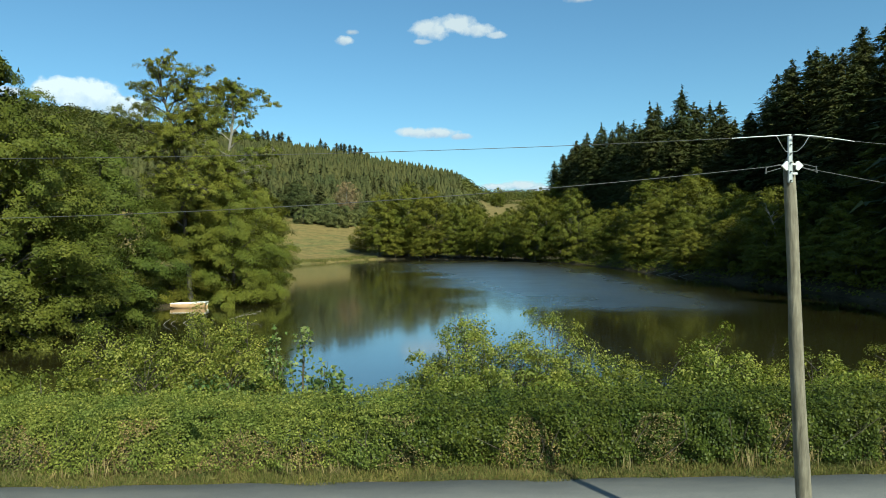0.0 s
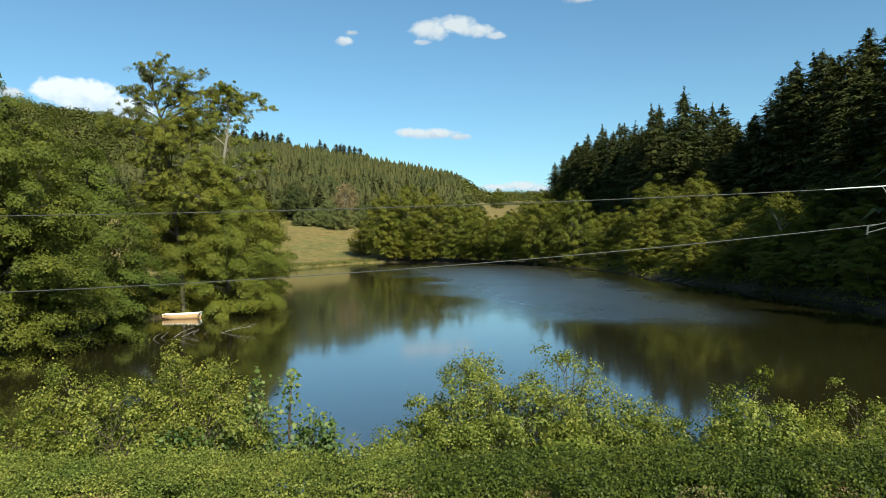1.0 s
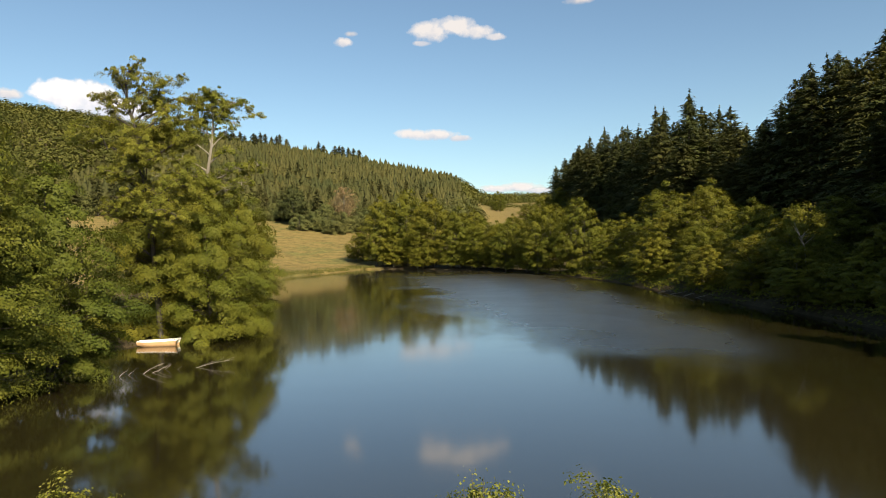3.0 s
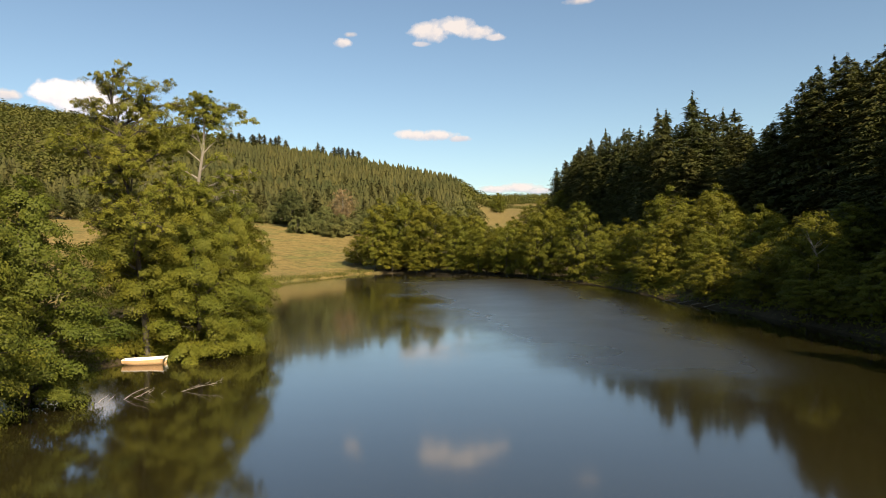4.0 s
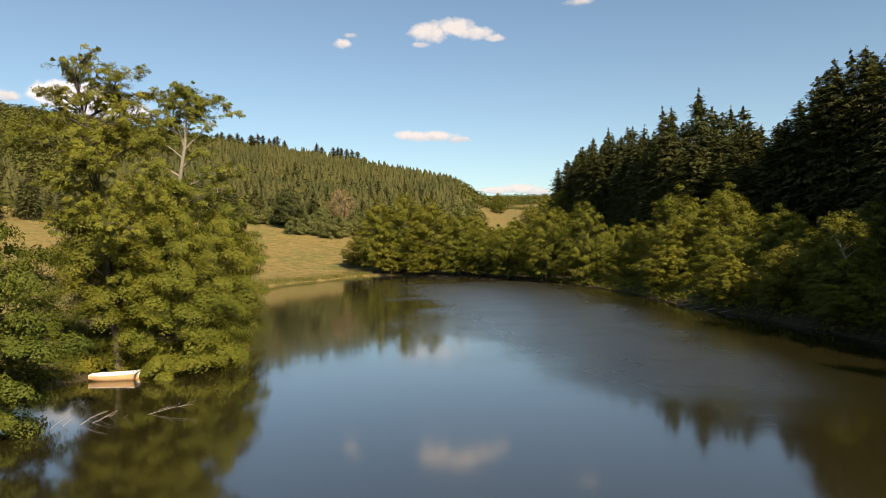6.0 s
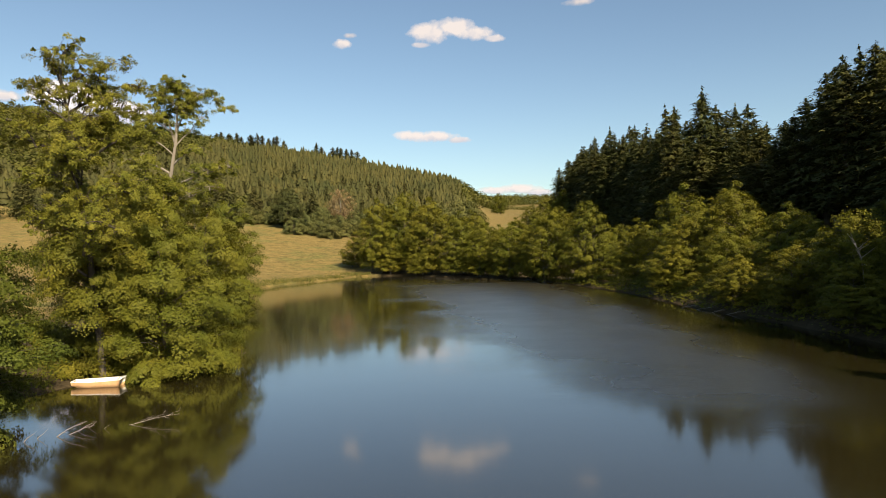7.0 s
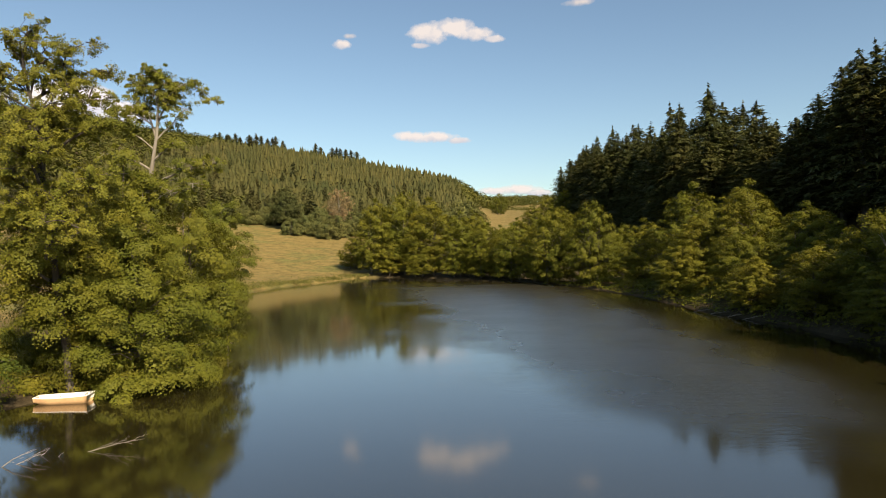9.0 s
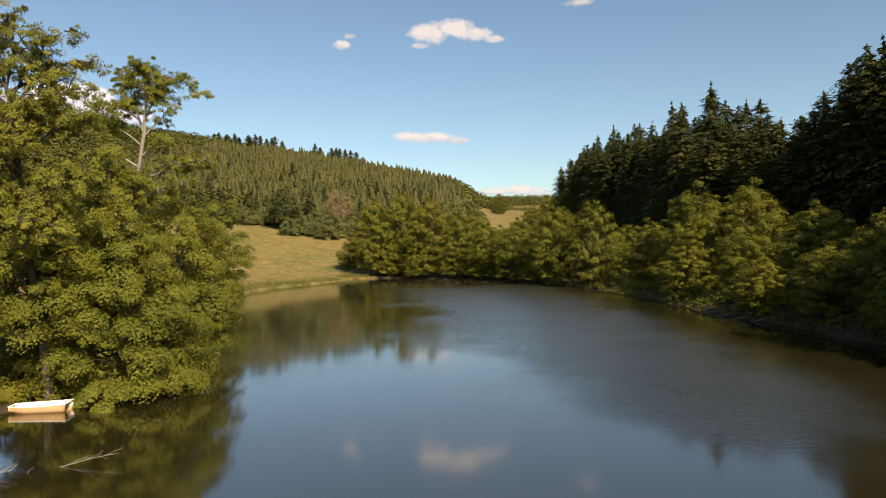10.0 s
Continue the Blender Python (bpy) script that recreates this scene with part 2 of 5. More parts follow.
def road_material():
    m, n, l, b = material("worn asphalt")
    grit = noise_tex(n, l, 60, 6, 0.7)
    wear = noise_tex(n, l, 0.9, 4, 0.6, stretch=(0.4, 1.4, 1))
    base = ramp(n, l, grit, [(0.3, (0.13, 0.125, 0.115)), (0.7, (0.23, 0.22, 0.20))])
    l.new(mix_col(n, l, ramp(n, l, wear, [(0.4, (0, 0, 0)), (0.75, (0.6, 0.6, 0.6))]), base, (0.30, 0.28, 0.24)), b.inputs["Base Color"])
    b.inputs["Roughness"].default_value = 0.85
    bump(n, l, b, grit, 0.5, 0.01)
    return m


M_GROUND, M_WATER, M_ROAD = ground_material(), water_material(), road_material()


# ---- mesh helpers ----
def mesh_from(name, verts, faces, mat, smooth=False):
    """A mesh from an array of points and an array of four-cornered faces."""
    me = bpy.data.meshes.new(name)
    verts, faces = np.asarray(verts, np.float32), np.asarray(faces, np.int32)
    me.vertices.add(len(verts))
    me.vertices.foreach_set("co", verts.ravel())
    me.loops.add(faces.size)
    me.loops.foreach_set("vertex_index", faces.ravel())
    me.polygons.add(len(faces))
    me.polygons.foreach_set("loop_start", np.arange(0, faces.size, faces.shape[1], dtype=np.int32))
    if smooth:
        me.polygons.foreach_set("use_smooth", np.ones(len(faces), bool))
    me.materials.append(mat)
    me.update(calc_edges=True)
    return me


def piece(name, me, parent, label=""):
    ob = new(name, me)
    ob.parent = parent
    if label:
        tagged(ob, label)
    return ob


def part(name, bm, mat, parent, label="", smooth=False):
    me = bpy.data.meshes.new(name)
    if smooth:
        for f in bm.faces:
            f.smooth = True
    bm.to_mesh(me)
    bm.free()
    me.materials.append(mat)
    return piece(name, me, parent, label)


class Soup:
    """Gathers points and quads of many small shapes for one mesh."""

    def __init__(self, corners=4):
        self.v, self.f, self.n, self.corners = [], [], 0, corners

    def add(self, v, f):
        self.v.append(v)
        self.f.append(np.asarray(f) + self.n)
        self.n += len(v)

    def mesh(self, name, mat, smooth=False):
        return mesh_from(name, np.concatenate(self.v), np.concatenate(self.f), mat, smooth)

    def tube(self, pts, radii, sides=6):
        pts = [Vector(p) for p in pts]
        ring, k = [], len(pts)
        for i, p in enumerate(pts):
            d = (pts[min(i + 1, k - 1)] - pts[max(i - 1, 0)]).normalized()
            a = d.orthogonal().normalized() if abs(d.z) < 0.9 else (Vector((1, 0, 0)) - d * d.x).normalized()
            b = d.cross(a)
            for s in range(sides):
                w = 2 * math.pi * s / sides
                ring.append(p + (a * math.cos(w) + b * math.sin(w)) * radii[i])
        f = [(i * sides + s, i * sides + (s + 1) % sides, (i + 1) * sides + (s + 1) % sides, (i + 1) * sides + s) for i in range(k - 1) for s in range(sides)]
        self.add(np.array(ring), f)

    def leaves(self, rng, pos, nrm, length, width, along=None, fold=0.12):
        """Blades at pos, facing nrm: each a folded four-cornered leaf, or a three-cornered one for dense crowns."""
        m = len(pos)
        nrm = nrm / np.linalg.norm(nrm, axis=1, keepdims=True)
        t = rng.normal(size=(m, 3)) if along is None else along + rng.normal(size=(m, 3)) * 0.25
        t -= nrm * np.sum(t * nrm, 1, keepdims=True)
        t /= np.linalg.norm(t, axis=1, keepdims=True) + 1e-9
        s = np.cross(nrm, t)
        L, W = np.broadcast_to(length, m)[:, None] / 2, np.broadcast_to(width, m)[:, None] / 2
        if self.corners == 3:
            v = np.stack([pos - t * L * 0.8 - s * W, pos - t * L * 0.7 + s * W, pos + t * L * 1.1], 1).reshape(-1, 3)
            self.add(v, np.arange(3 * m).reshape(m, 3))
            return
        v = np.stack([pos - t * L, pos + s * W + nrm * W * fold * 2 - t * L * 0.1, pos + t * L, pos - s * W + nrm * W * fold * 2 - t * L * 0.1], 1).reshape(-1, 3)
        self.add(v, np.arange(4 * m).reshape(m, 4))


def sprays(soup, rng, centres, outward, radius, count, leaf, flat=0.10, droop=0.5, aspect=0.80, up=0.55, out=0.7, dome=0.75):
    """Flat drooping sprays of leaves at the ends of branches."""
    k = len(centres)
    ang, rad = rng.uniform(0, 2 * np.pi, (k, count)), np.sqrt(rng.uniform(0, 1, (k, count)))
    a, b = np.cos(ang) * rad, np.sin(ang) * rad * 0.75
    o = outward / (np.linalg.norm(outward, axis=1, keepdims=True) + 1e-9)
    side = np.stack([-o[:, 1], o[:, 0], np.zeros(k)], 1)
    r = radius[:, None]
    pos = centres[:, None] + o[:, None] * (a * r)[..., None] + side[:, None] * (b * r)[..., None]
    pos[..., 2] += -droop * r * (a * 0.6 + 0.5 * rad ** 2) + rng.normal(size=(k, count)) * flat * r
    nrm = (pos - centres[:, None]) / r[..., None] * dome + rng.normal(size=(k, count, 3)) * 0.27 + rng.normal(size=(k, 1, 3)) * 0.2 + o[:, None] * out
    nrm[..., 2] += up
    size = leaf * rng.uniform(0.7, 1.3, k * count)
    soup.leaves(rng, pos.reshape(-1, 3), nrm.reshape(-1, 3), size, size * aspect)


def crown_boughs(rng, seed, height, spread, skirt, boughs, widest, lean, density):
    """Boughs round a stem: their lines, and the places and directions of the leaf clumps they carry."""
    grid = np.linspace(0, 1, 101)

    def profile(t):
        low = 0.70 + 0.30 * t / widest
        high = np.clip(1 - (np.clip(t - widest, 0, 1) / (1 - widest)) ** 1.75, 0.0, 1) ** 0.75
        return np.where(t < widest, low, high)

    weight = np.cumsum(profile(grid) + 0.22)
    t = np.interp((np.arange(boughs) + rng.uniform(0, 1, boughs)) / boughs * weight[-1], weight, grid)
    lines, c, o, r = [], [], [], []
    for i in range(boughs):
        az = i * 2.39996 + rng.normal() * 0.35
        d = np.array([math.cos(az), math.sin(az), 0.0])
        side = np.array([-d[1], d[0], 0.0])
        lobe = noise.noise(Vector((d[0] * 1.3 + seed, d[1] * 1.3, t[i] * height / 4.5)))
        reach = spread * float(profile(t[i])) * (0.92 + 0.30 * lobe) * rng.uniform(0.90, 1.06) + 0.30
        z = skirt + (height - skirt) * t[i] + rng.normal() * 0.25
        zb = max(0.05 * height, z - reach * (0.10 + 0.65 * t[i]))
        base = np.array([lean[0] * zb / height, lean[1] * zb / height, zb])
        tip = np.array([lean[0] * z / height, lean[1] * z / height, 0]) + d * reach
        tip[2] = max(z, skirt + 0.15)
        mid = (base + tip) / 2 + np.array([0, 0, 0.10 * reach])
        lines.append((base, mid, tip))
        k = max(2, round(1.6 + reach * density))
        for j in range(k):
            u = 1.0 - 0.50 * (j / k) ** 1.1 * rng.uniform(0.8, 1.1)
            p = (1 - u) ** 2 * base + 2 * u * (1 - u) * mid + u * u * tip
            off = rng.normal() * 0.20 * reach * (1.25 - u * 0.5) if j else 0.0
            p = p + side * off + np.array([0, 0, rng.normal() * 0.16])
            p[2] = max(p[2], skirt + 0.15)
            c.append(p)
            o.append(d + side * off / (0.4 * reach + 0.3))
            r.append(rng.uniform(0.62, 1.25) * (1.0 if j else 1.1))
    return lines, np.array(c), np.array(o), np.array(r)


def broadleaf(name, seed, height, spread, skirt, boughs, nleaf, leaf, mat, bark=None, spray_r=1.0, widest=0.28, stems=1, lean=(0, 0), flat=0.20, droop=0.60, density=0.75):
    """A leafy tree: stems, boughs in layers, and clumps of leaves along each bough with dark gaps between them."""
    rng = np.random.default_rng(seed)
    root = new(name)
    wood, crown = Soup(), Soup(3)
    lines, c, o, r = crown_boughs(rng, seed, height, spread, skirt, boughs, widest, lean, density)
    sprays(crown, rng, c, o, r * spray_r, nleaf, leaf, flat, droop, up=0.60, out=0.55)
    feet = []
    for s in range(stems):
        a = rng.uniform(0, 6.28)
        foot = Vector((math.cos(a), math.sin(a), 0)) * (0.0 if stems == 1 else spread * 0.20)
        tip = Vector((lean[0] + foot.x * 1.6, lean[1] + foot.y * 1.6, height * (0.93 if stems == 1 else 0.70)))
        r0 = max(0.09, height * 0.016) / (1 if stems == 1 else 1.5)
        line = [foot + (tip - foot) * u + Vector((noise.noise(Vector((u * 3, seed, s))), noise.noise(Vector((seed, u * 3, s))), 0)) * 0.5 * u for u in (0, 0.02, 0.2, 0.4, 0.6, 0.8, 1.0)]
        line[0] = line[0] - Vector((0, 0, 0.4))
        wood.tube(line, [r0 * 1.5, r0 * 1.25, r0, r0 * 0.8, r0 * 0.6, r0 * 0.35, 0.02], 7)
        feet.append(foot)
    for i, (base, mid, tip) in enumerate(lines):
        f = feet[i % stems] * 1.2
        rb = max(0.03, height * 0.0045 * (1.1 - base[2] / height))
        wood.tube([Vector(base) + f, Vector(mid), Vector(tip)], [rb, rb * 0.6, 0.012], 4)
    n = boughs * 64
    pick = rng.integers(0, len(lines), n)
    u = rng.uniform(0.15, 0.74, n)[:, None]
    ends = np.array([(l[0], l[2]) for l in lines])[pick]
    inner = ends[:, 0] * (1 - u) + ends[:, 1] * u + rng.normal(size=(n, 3)) * 0.05 * spread
    crown.leaves(rng, inner, rng.normal(size=(n, 3)), 0.052 * spread, 0.045 * spread)
    piece("trunk", wood.mesh("trunk", bark or M_BARK, True), root)
    piece("crown", crown.mesh("crown", mat), root)
    return root


def open_tree(name, seed, trunk, limbs, tufts, nleaf, leaf, mat, bark):
    """A tall tree with an airy top: bare limbs fork into twigs that carry separate tufts of leaves."""
    rng = np.random.default_rng(seed)
    root = new(name)
    wood, crown = Soup(), Soup(3)
    wood.tube([p for p, r in trunk], [r for p, r in trunk], 8)
    c, o, r = [], [], []
    for a, b, thick, spread in limbs:
        a, b = Vector(a), Vector(b)
        m = (a + b) / 2 + Vector((rng.normal() * 0.3, rng.normal() * 0.3, 0.40))
        wood.tube([a, a.lerp(m, 0.5) + Vector((0, 0, 0.1)), m, m.lerp(b, 0.5) + Vector((0, 0, 0.15)), b], [thick, thick * 0.85, thick * 0.65, thick * 0.45, 0.03], 6)
        hubs = max(3, round(2.2 + 0.75 * (b - a).length * spread))
        for h in range(hubs):
            u = 1.06 - 0.72 * h / hubs * rng.uniform(0.85, 1.1)
            on = a.lerp(m, u * 2) if u < 0.5 else m.lerp(b, u * 2 - 1)
            hub = on + Vector((rng.normal() * 0.55, rng.normal() * 0.55, rng.normal() * 0.34 + 0.15)) * spread
            wood.tube([on, (on + hub) / 2 + Vector((0, 0, 0.08)), hub], [0.055, 0.042, 0.03], 4)
            for k in range(tufts if spread < 0.9 else round(tufts * 1.7)):
                e = hub + Vector((rng.normal() * 0.55, rng.normal() * 0.55, rng.normal() * 0.34)) * (0.45 + 0.55 * spread)
                wood.tube([hub, (hub + e) / 2 + Vector((0, 0, 0.05)), e], [0.024, 0.016, 0.008], 3)
                c.append(e)
                o.append((e - on) + Vector((b - a).normalized()) * 0.4)
                r.append(rng.uniform(0.18, 0.48))
    c, o, r = np.array([tuple(v) for v in c]), np.array([(v.x, v.y, 0) for v in o]), np.array(r)
    sprays(crown, rng, c, o, r, nleaf, leaf, flat=0.30, droop=0.35, up=0.40, out=0.35, dome=0.35)
    piece("trunk", wood.mesh("trunk", bark, True), root)
    piece("crown", crown.mesh("crown", mat), root)
    return root


def conifer(name, seed, height, spread, whorls=52, arms=7, twigs=14, leaf=0.66, needles=None):
    """A fir: straight trunk, whorls of boughs that rise at the top and droop lower down, each a fan of needle twigs."""
    rng = np.random.default_rng(seed)
    root = new(name)
    wood, crown = Soup(), Soup(3)
    bow = rng.normal(size=2) * 0.25
    wood.tube([(0, 0, -0.6), (bow[0], bow[1], height * 0.4), (bow[0] * 0.6, bow[1] * 0.6, height * 0.75), (0, 0, height)], [height * 0.016, height * 0.011, height * 0.005, 0.02], 6)
    for w in range(whorls):
        t = min(1.0, (w + rng.uniform(0.0, 1.5)) / whorls) ** 0.82
        z = height * (0.10 + 0.885 * t)
        ragged = 1.0 + 0.08 * math.sin(seed + t * 13) + 0.05 * math.sin(seed * 2 + t * 37)
        k = arms if t < 0.9 else 6
        az = rng.uniform(0, 2 * np.pi) + np.arange(k) * 2 * np.pi / k + rng.normal(size=k) * 0.3
        rr = (spread * (1 - t) ** 0.66 * ragged + 0.26) * rng.uniform(0.50, 1.22, k)
        d = np.stack([np.cos(az), np.sin(az), 0 * az], 1)
        side = np.stack([-d[:, 1], d[:, 0], 0 * az], 1)
        rise = 0.50 * t - 0.22
        u = (np.arange(twigs) + rng.uniform(0.2, 0.9, (k, twigs))) / twigs
        u = 0.14 + 0.90 * u ** 0.85
        fan = np.where(np.arange(twigs) % 2, 1, -1) * rng.uniform(0.2, 1.0, (k, twigs))
        lat = fan * 0.26 * rr[:, None] * (1.12 - u)
        p = d[:, None] * (rr[:, None] * u)[..., None] + side[:, None] * lat[..., None]
        p[..., 2] = z + rr[:, None] * (rise * u - 0.22 * u * u + 0.05) + rng.normal(size=(k, 1)) * 0.40 + rng.normal(size=(k, twigs)) * 0.14
        along = d[:, None] * 1.0 + side[:, None] * (fan * 0.9)[..., None] + np.array([0, 0, 0.5 * rise - 0.25])
        nrm = rng.normal(size=(k, twigs, 3)) * 0.30 + d[:, None] * 0.45 + np.array([0, 0, 0.85])
        size = (0.32 * np.sqrt(rr)[:, None] * rng.uniform(0.7, 1.3, (k, twigs)) + 0.24) * leaf
        crown.leaves(rng, p.reshape(-1, 3), nrm.reshape(-1, 3), (size * 1.7).ravel(), (size * 0.50).ravel(), along.reshape(-1, 3), 0.22)
    n = 220
    t, az = rng.uniform(0.1, 0.9, n), rng.uniform(0, 6.28, n)
    d = np.stack([np.cos(az), np.sin(az), 0.4 + 0 * az], 1)
    core = d * (spread * 0.42 * (1 - t) ** 0.85 * rng.uniform(0.2, 1, n))[:, None]
    core[:, 2] = height * t
    crown.leaves(rng, core, d - [0, 0, 0.9], 1.6 * (1 - t) + 0.3, 0.9 * (1 - t) + 0.2)
    crown.leaves(rng, np.array([[0, 0, height - 0.3], [0, 0, height + 0.2]]), rng.normal(size=(2, 3)) * [1, 1, 0.05], 0.7, 0.12, np.tile([0, 0, 3.0], (2, 1)))
    piece("trunk", wood.mesh("trunk", M_BARK, True), root)
    piece("crown", crown.mesh("crown", needles or M_SPRUCE), root)
    return root


# ---- terrain ----
SHORE = [(-27, 21), (-31, 30), (-31, 45), (-30, 58), (-27, 65), (-24, 72), (-25, 85), (-27, 100), (-33, 120), (-43, 155), (-43, 172), (-40, 187),
         (-33, 198), (-26, 221), (-13, 222), (0, 211), (12, 202), (21, 184), (30, 165), (35, 140), (36.5, 113), (40, 94), (41, 78), (40, 50), (38, 30), (33, 21), (5, 20)]
ROAD_Z, ROAD_NEAR, ROAD_FAR = 1.70, 8.75, 12.05


def shore_distance(x, y):
    """Distance to the waterline, negative over the water."""
    x, y = np.asarray(x, float), np.asarray(y, float)
    best, inside = np.full(x.shape, 1e9), np.zeros(x.shape, bool)
    for (ax, ay), (bx, by) in zip(SHORE, SHORE[1:] + SHORE[:1]):
        ex, ey = bx - ax, by - ay
        u = np.clip(((x - ax) * ex + (y - ay) * ey) / (ex * ex + ey * ey), 0, 1)
        best = np.minimum(best, np.hypot(x - ax - u * ex, y - ay - u * ey))
        cross = ((ay > y) != (by > y)) & (x < (bx - ax) * (y - ay) / (by - ay + 1e-12) + ax)
        inside ^= cross
    return np.where(inside, -best, best)


def soft(v, w):
    return w * np.log1p(np.exp(np.clip(v / w, -50, 50)))


def step(v):
    v = np.clip(v, 0, 1)
    return v * v * (3 - 2 * v)


def land(x, y):
    """Height of the ground: pond basin, dam with the road, meadow, wooded slopes and the far ridge."""
    x, y = np.asarray(x, float), np.asarray(y, float)
    d = shore_distance(x, y)
    out = np.maximum(d, 0)
    z = np.where(d < 0, np.maximum(-1.4, 0.45 * d), 0.45 * (1 - np.exp(-out / 1.2)))
    right = 48 * (1 - np.exp(-0.5 * soft(x - 43, 3) / 48)) * step((y - 2) / 45) * (1 - 0.92 * step((y - 350) / 220))
    left = 0.09 * soft(-x - 45, 8) * step((y - 10) / 60)
    floor = 0.13 * soft(np.minimum(y, 338) - 224, 5) + 0.074 * np.clip(y - 338, 0, 760) + 0.012 * np.clip(y - 1098, 0, 1e5)
    crest = 58 * (1 - np.exp(-np.clip(88 - x, 0, 1e5) / 125))
    crest = crest * (1 - step((x - 15) / 45))
    crest = crest + 0.055 * np.clip(-210 - x, 0, 500)
    front = np.where(x < -80, 342 + 0.4 * (x + 80), 342)
    hill = crest * step((y - front) / 480)
    dry = np.where(d > 0, right + left + floor + hill, 0)
    dam = ROAD_Z * step((d if d.ndim == 0 else out) / 6.5) * (1 - step((y - 26) / 14))
    z = np.where((d > 0) & (y < 45), np.maximum(z, dam), z) + dry
    roll = np.sin(x * 0.031 + 1.3) * np.cos(y * 0.027) * 1.2 * step((out - 25) / 60) * step((y - 40) / 60)
    return z + roll


def axis(lo, fine_lo, fine_hi, hi, stepsize, grow=1.12):
    c = list(np.arange(fine_lo, fine_hi + 1e-6, stepsize))
    s = stepsize
    while c[-1] < hi:
        s *= grow
        c.append(min(hi, c[-1] + s))
    s = stepsize
    while c[0] > lo:
        s *= grow
        c.insert(0, max(lo, c[0] - s))
    return np.array(c)


gx, gy = axis(-3600, -66, 66, 3600, 1.5), axis(-1500, -6, 250, 4600, 1.5)
X, Y = np.meshgrid(gx, gy)
Z = land(X, Y)
under_road = (Y > ROAD_NEAR - 0.9) & (Y < ROAD_FAR + 0.3) & (np.abs(X) < 400)
Z = np.where(under_road, ROAD_Z - 0.09, Z)
nx, ny = len(gx), len(gy)
idx = np.arange(nx * ny).reshape(ny, nx)
quads = np.stack([idx[:-1, :-1], idx[:-1, 1:], idx[1:, 1:], idx[1:, :-1]], -1).reshape(-1, 4)
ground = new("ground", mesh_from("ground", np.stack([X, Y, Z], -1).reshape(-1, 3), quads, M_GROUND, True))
tagged(ground, "rolling meadow ground of dry and green grass with a pond basin", "ground", kind="structure")


def height_at(x, y):
    return float(land(np.array([x]), np.array([y]))[0])


wx, wy = np.linspace(-62, 58, 25), np.linspace(14.5, 240, 46)
WX, WY = np.meshgrid(wx, wy)
idx = np.arange(WX.size).reshape(WX.shape)
quads = np.stack([idx[:-1, :-1], idx[:-1, 1:], idx[1:, 1:], idx[1:, :-1]], -1).reshape(-1, 4)
keep = shore_distance(WX, WY).ravel() < 5.5
quads = quads[keep[quads].any(1)]
water = new("water", mesh_from("water", np.stack([WX, WY, 0 * WX], -1).reshape(-1, 3), quads, M_WATER, True))
tagged(water, "still dark green pond water with light ripples", "pond", kind="structure")

# the lane: a cambered strip of asphalt
rx = np.concatenate([np.arange(-400, -20, 10), np.arange(-20, 20, 0.5), np.arange(20, 401, 10)])
rows = []
for x in rx:
    wob = 0.06 * noise.noise(Vector((x * 0.9, 0, 0)))
    for y, z in ((ROAD_NEAR, -0.1), (ROAD_NEAR + 0.02, 0.02), ((ROAD_NEAR + ROAD_FAR) / 2, 0.06), (ROAD_FAR + wob, 0.02), (ROAD_FAR + 0.04 + wob, -0.1)):
        rows.append((x, y, ROAD_Z + z))
f = [(i * 5 + k, i * 5 + k + 1, (i + 1) * 5 + k + 1, (i + 1) * 5 + k) for i in range(len(rx) - 1) for k in range(4)]
road = new("road", mesh_from("road", rows, np.array(f)[:, ::-1], M_ROAD))
tagged(road, "narrow grey asphalt lane along the pond", "road", kind="structure")


def stand(ob, x, y, turn=0.0, scale=1.0, sink=0.0):
    ob.matrix_basis = pose(x, y, height_at(x, y) - sink, 0, 0, turn) @ Matrix.Scale(scale, 4)
    return ob


def copy_at(ob, x, y, turn, sx, sz=None, sink=0.0):
    c = copy_thing(ob, pose(x, y, height_at(x, y) - sink, 0, 0, turn))
    c.scale = (sx, sx, sz or sx)
    return c


# ---- left bank: alders and the two tall open trees ----
def tree_tag(ob, label, group="", category="tree"):
    return tagged(ob, label, category, group)


LEFT = "trees on the boat's bank"
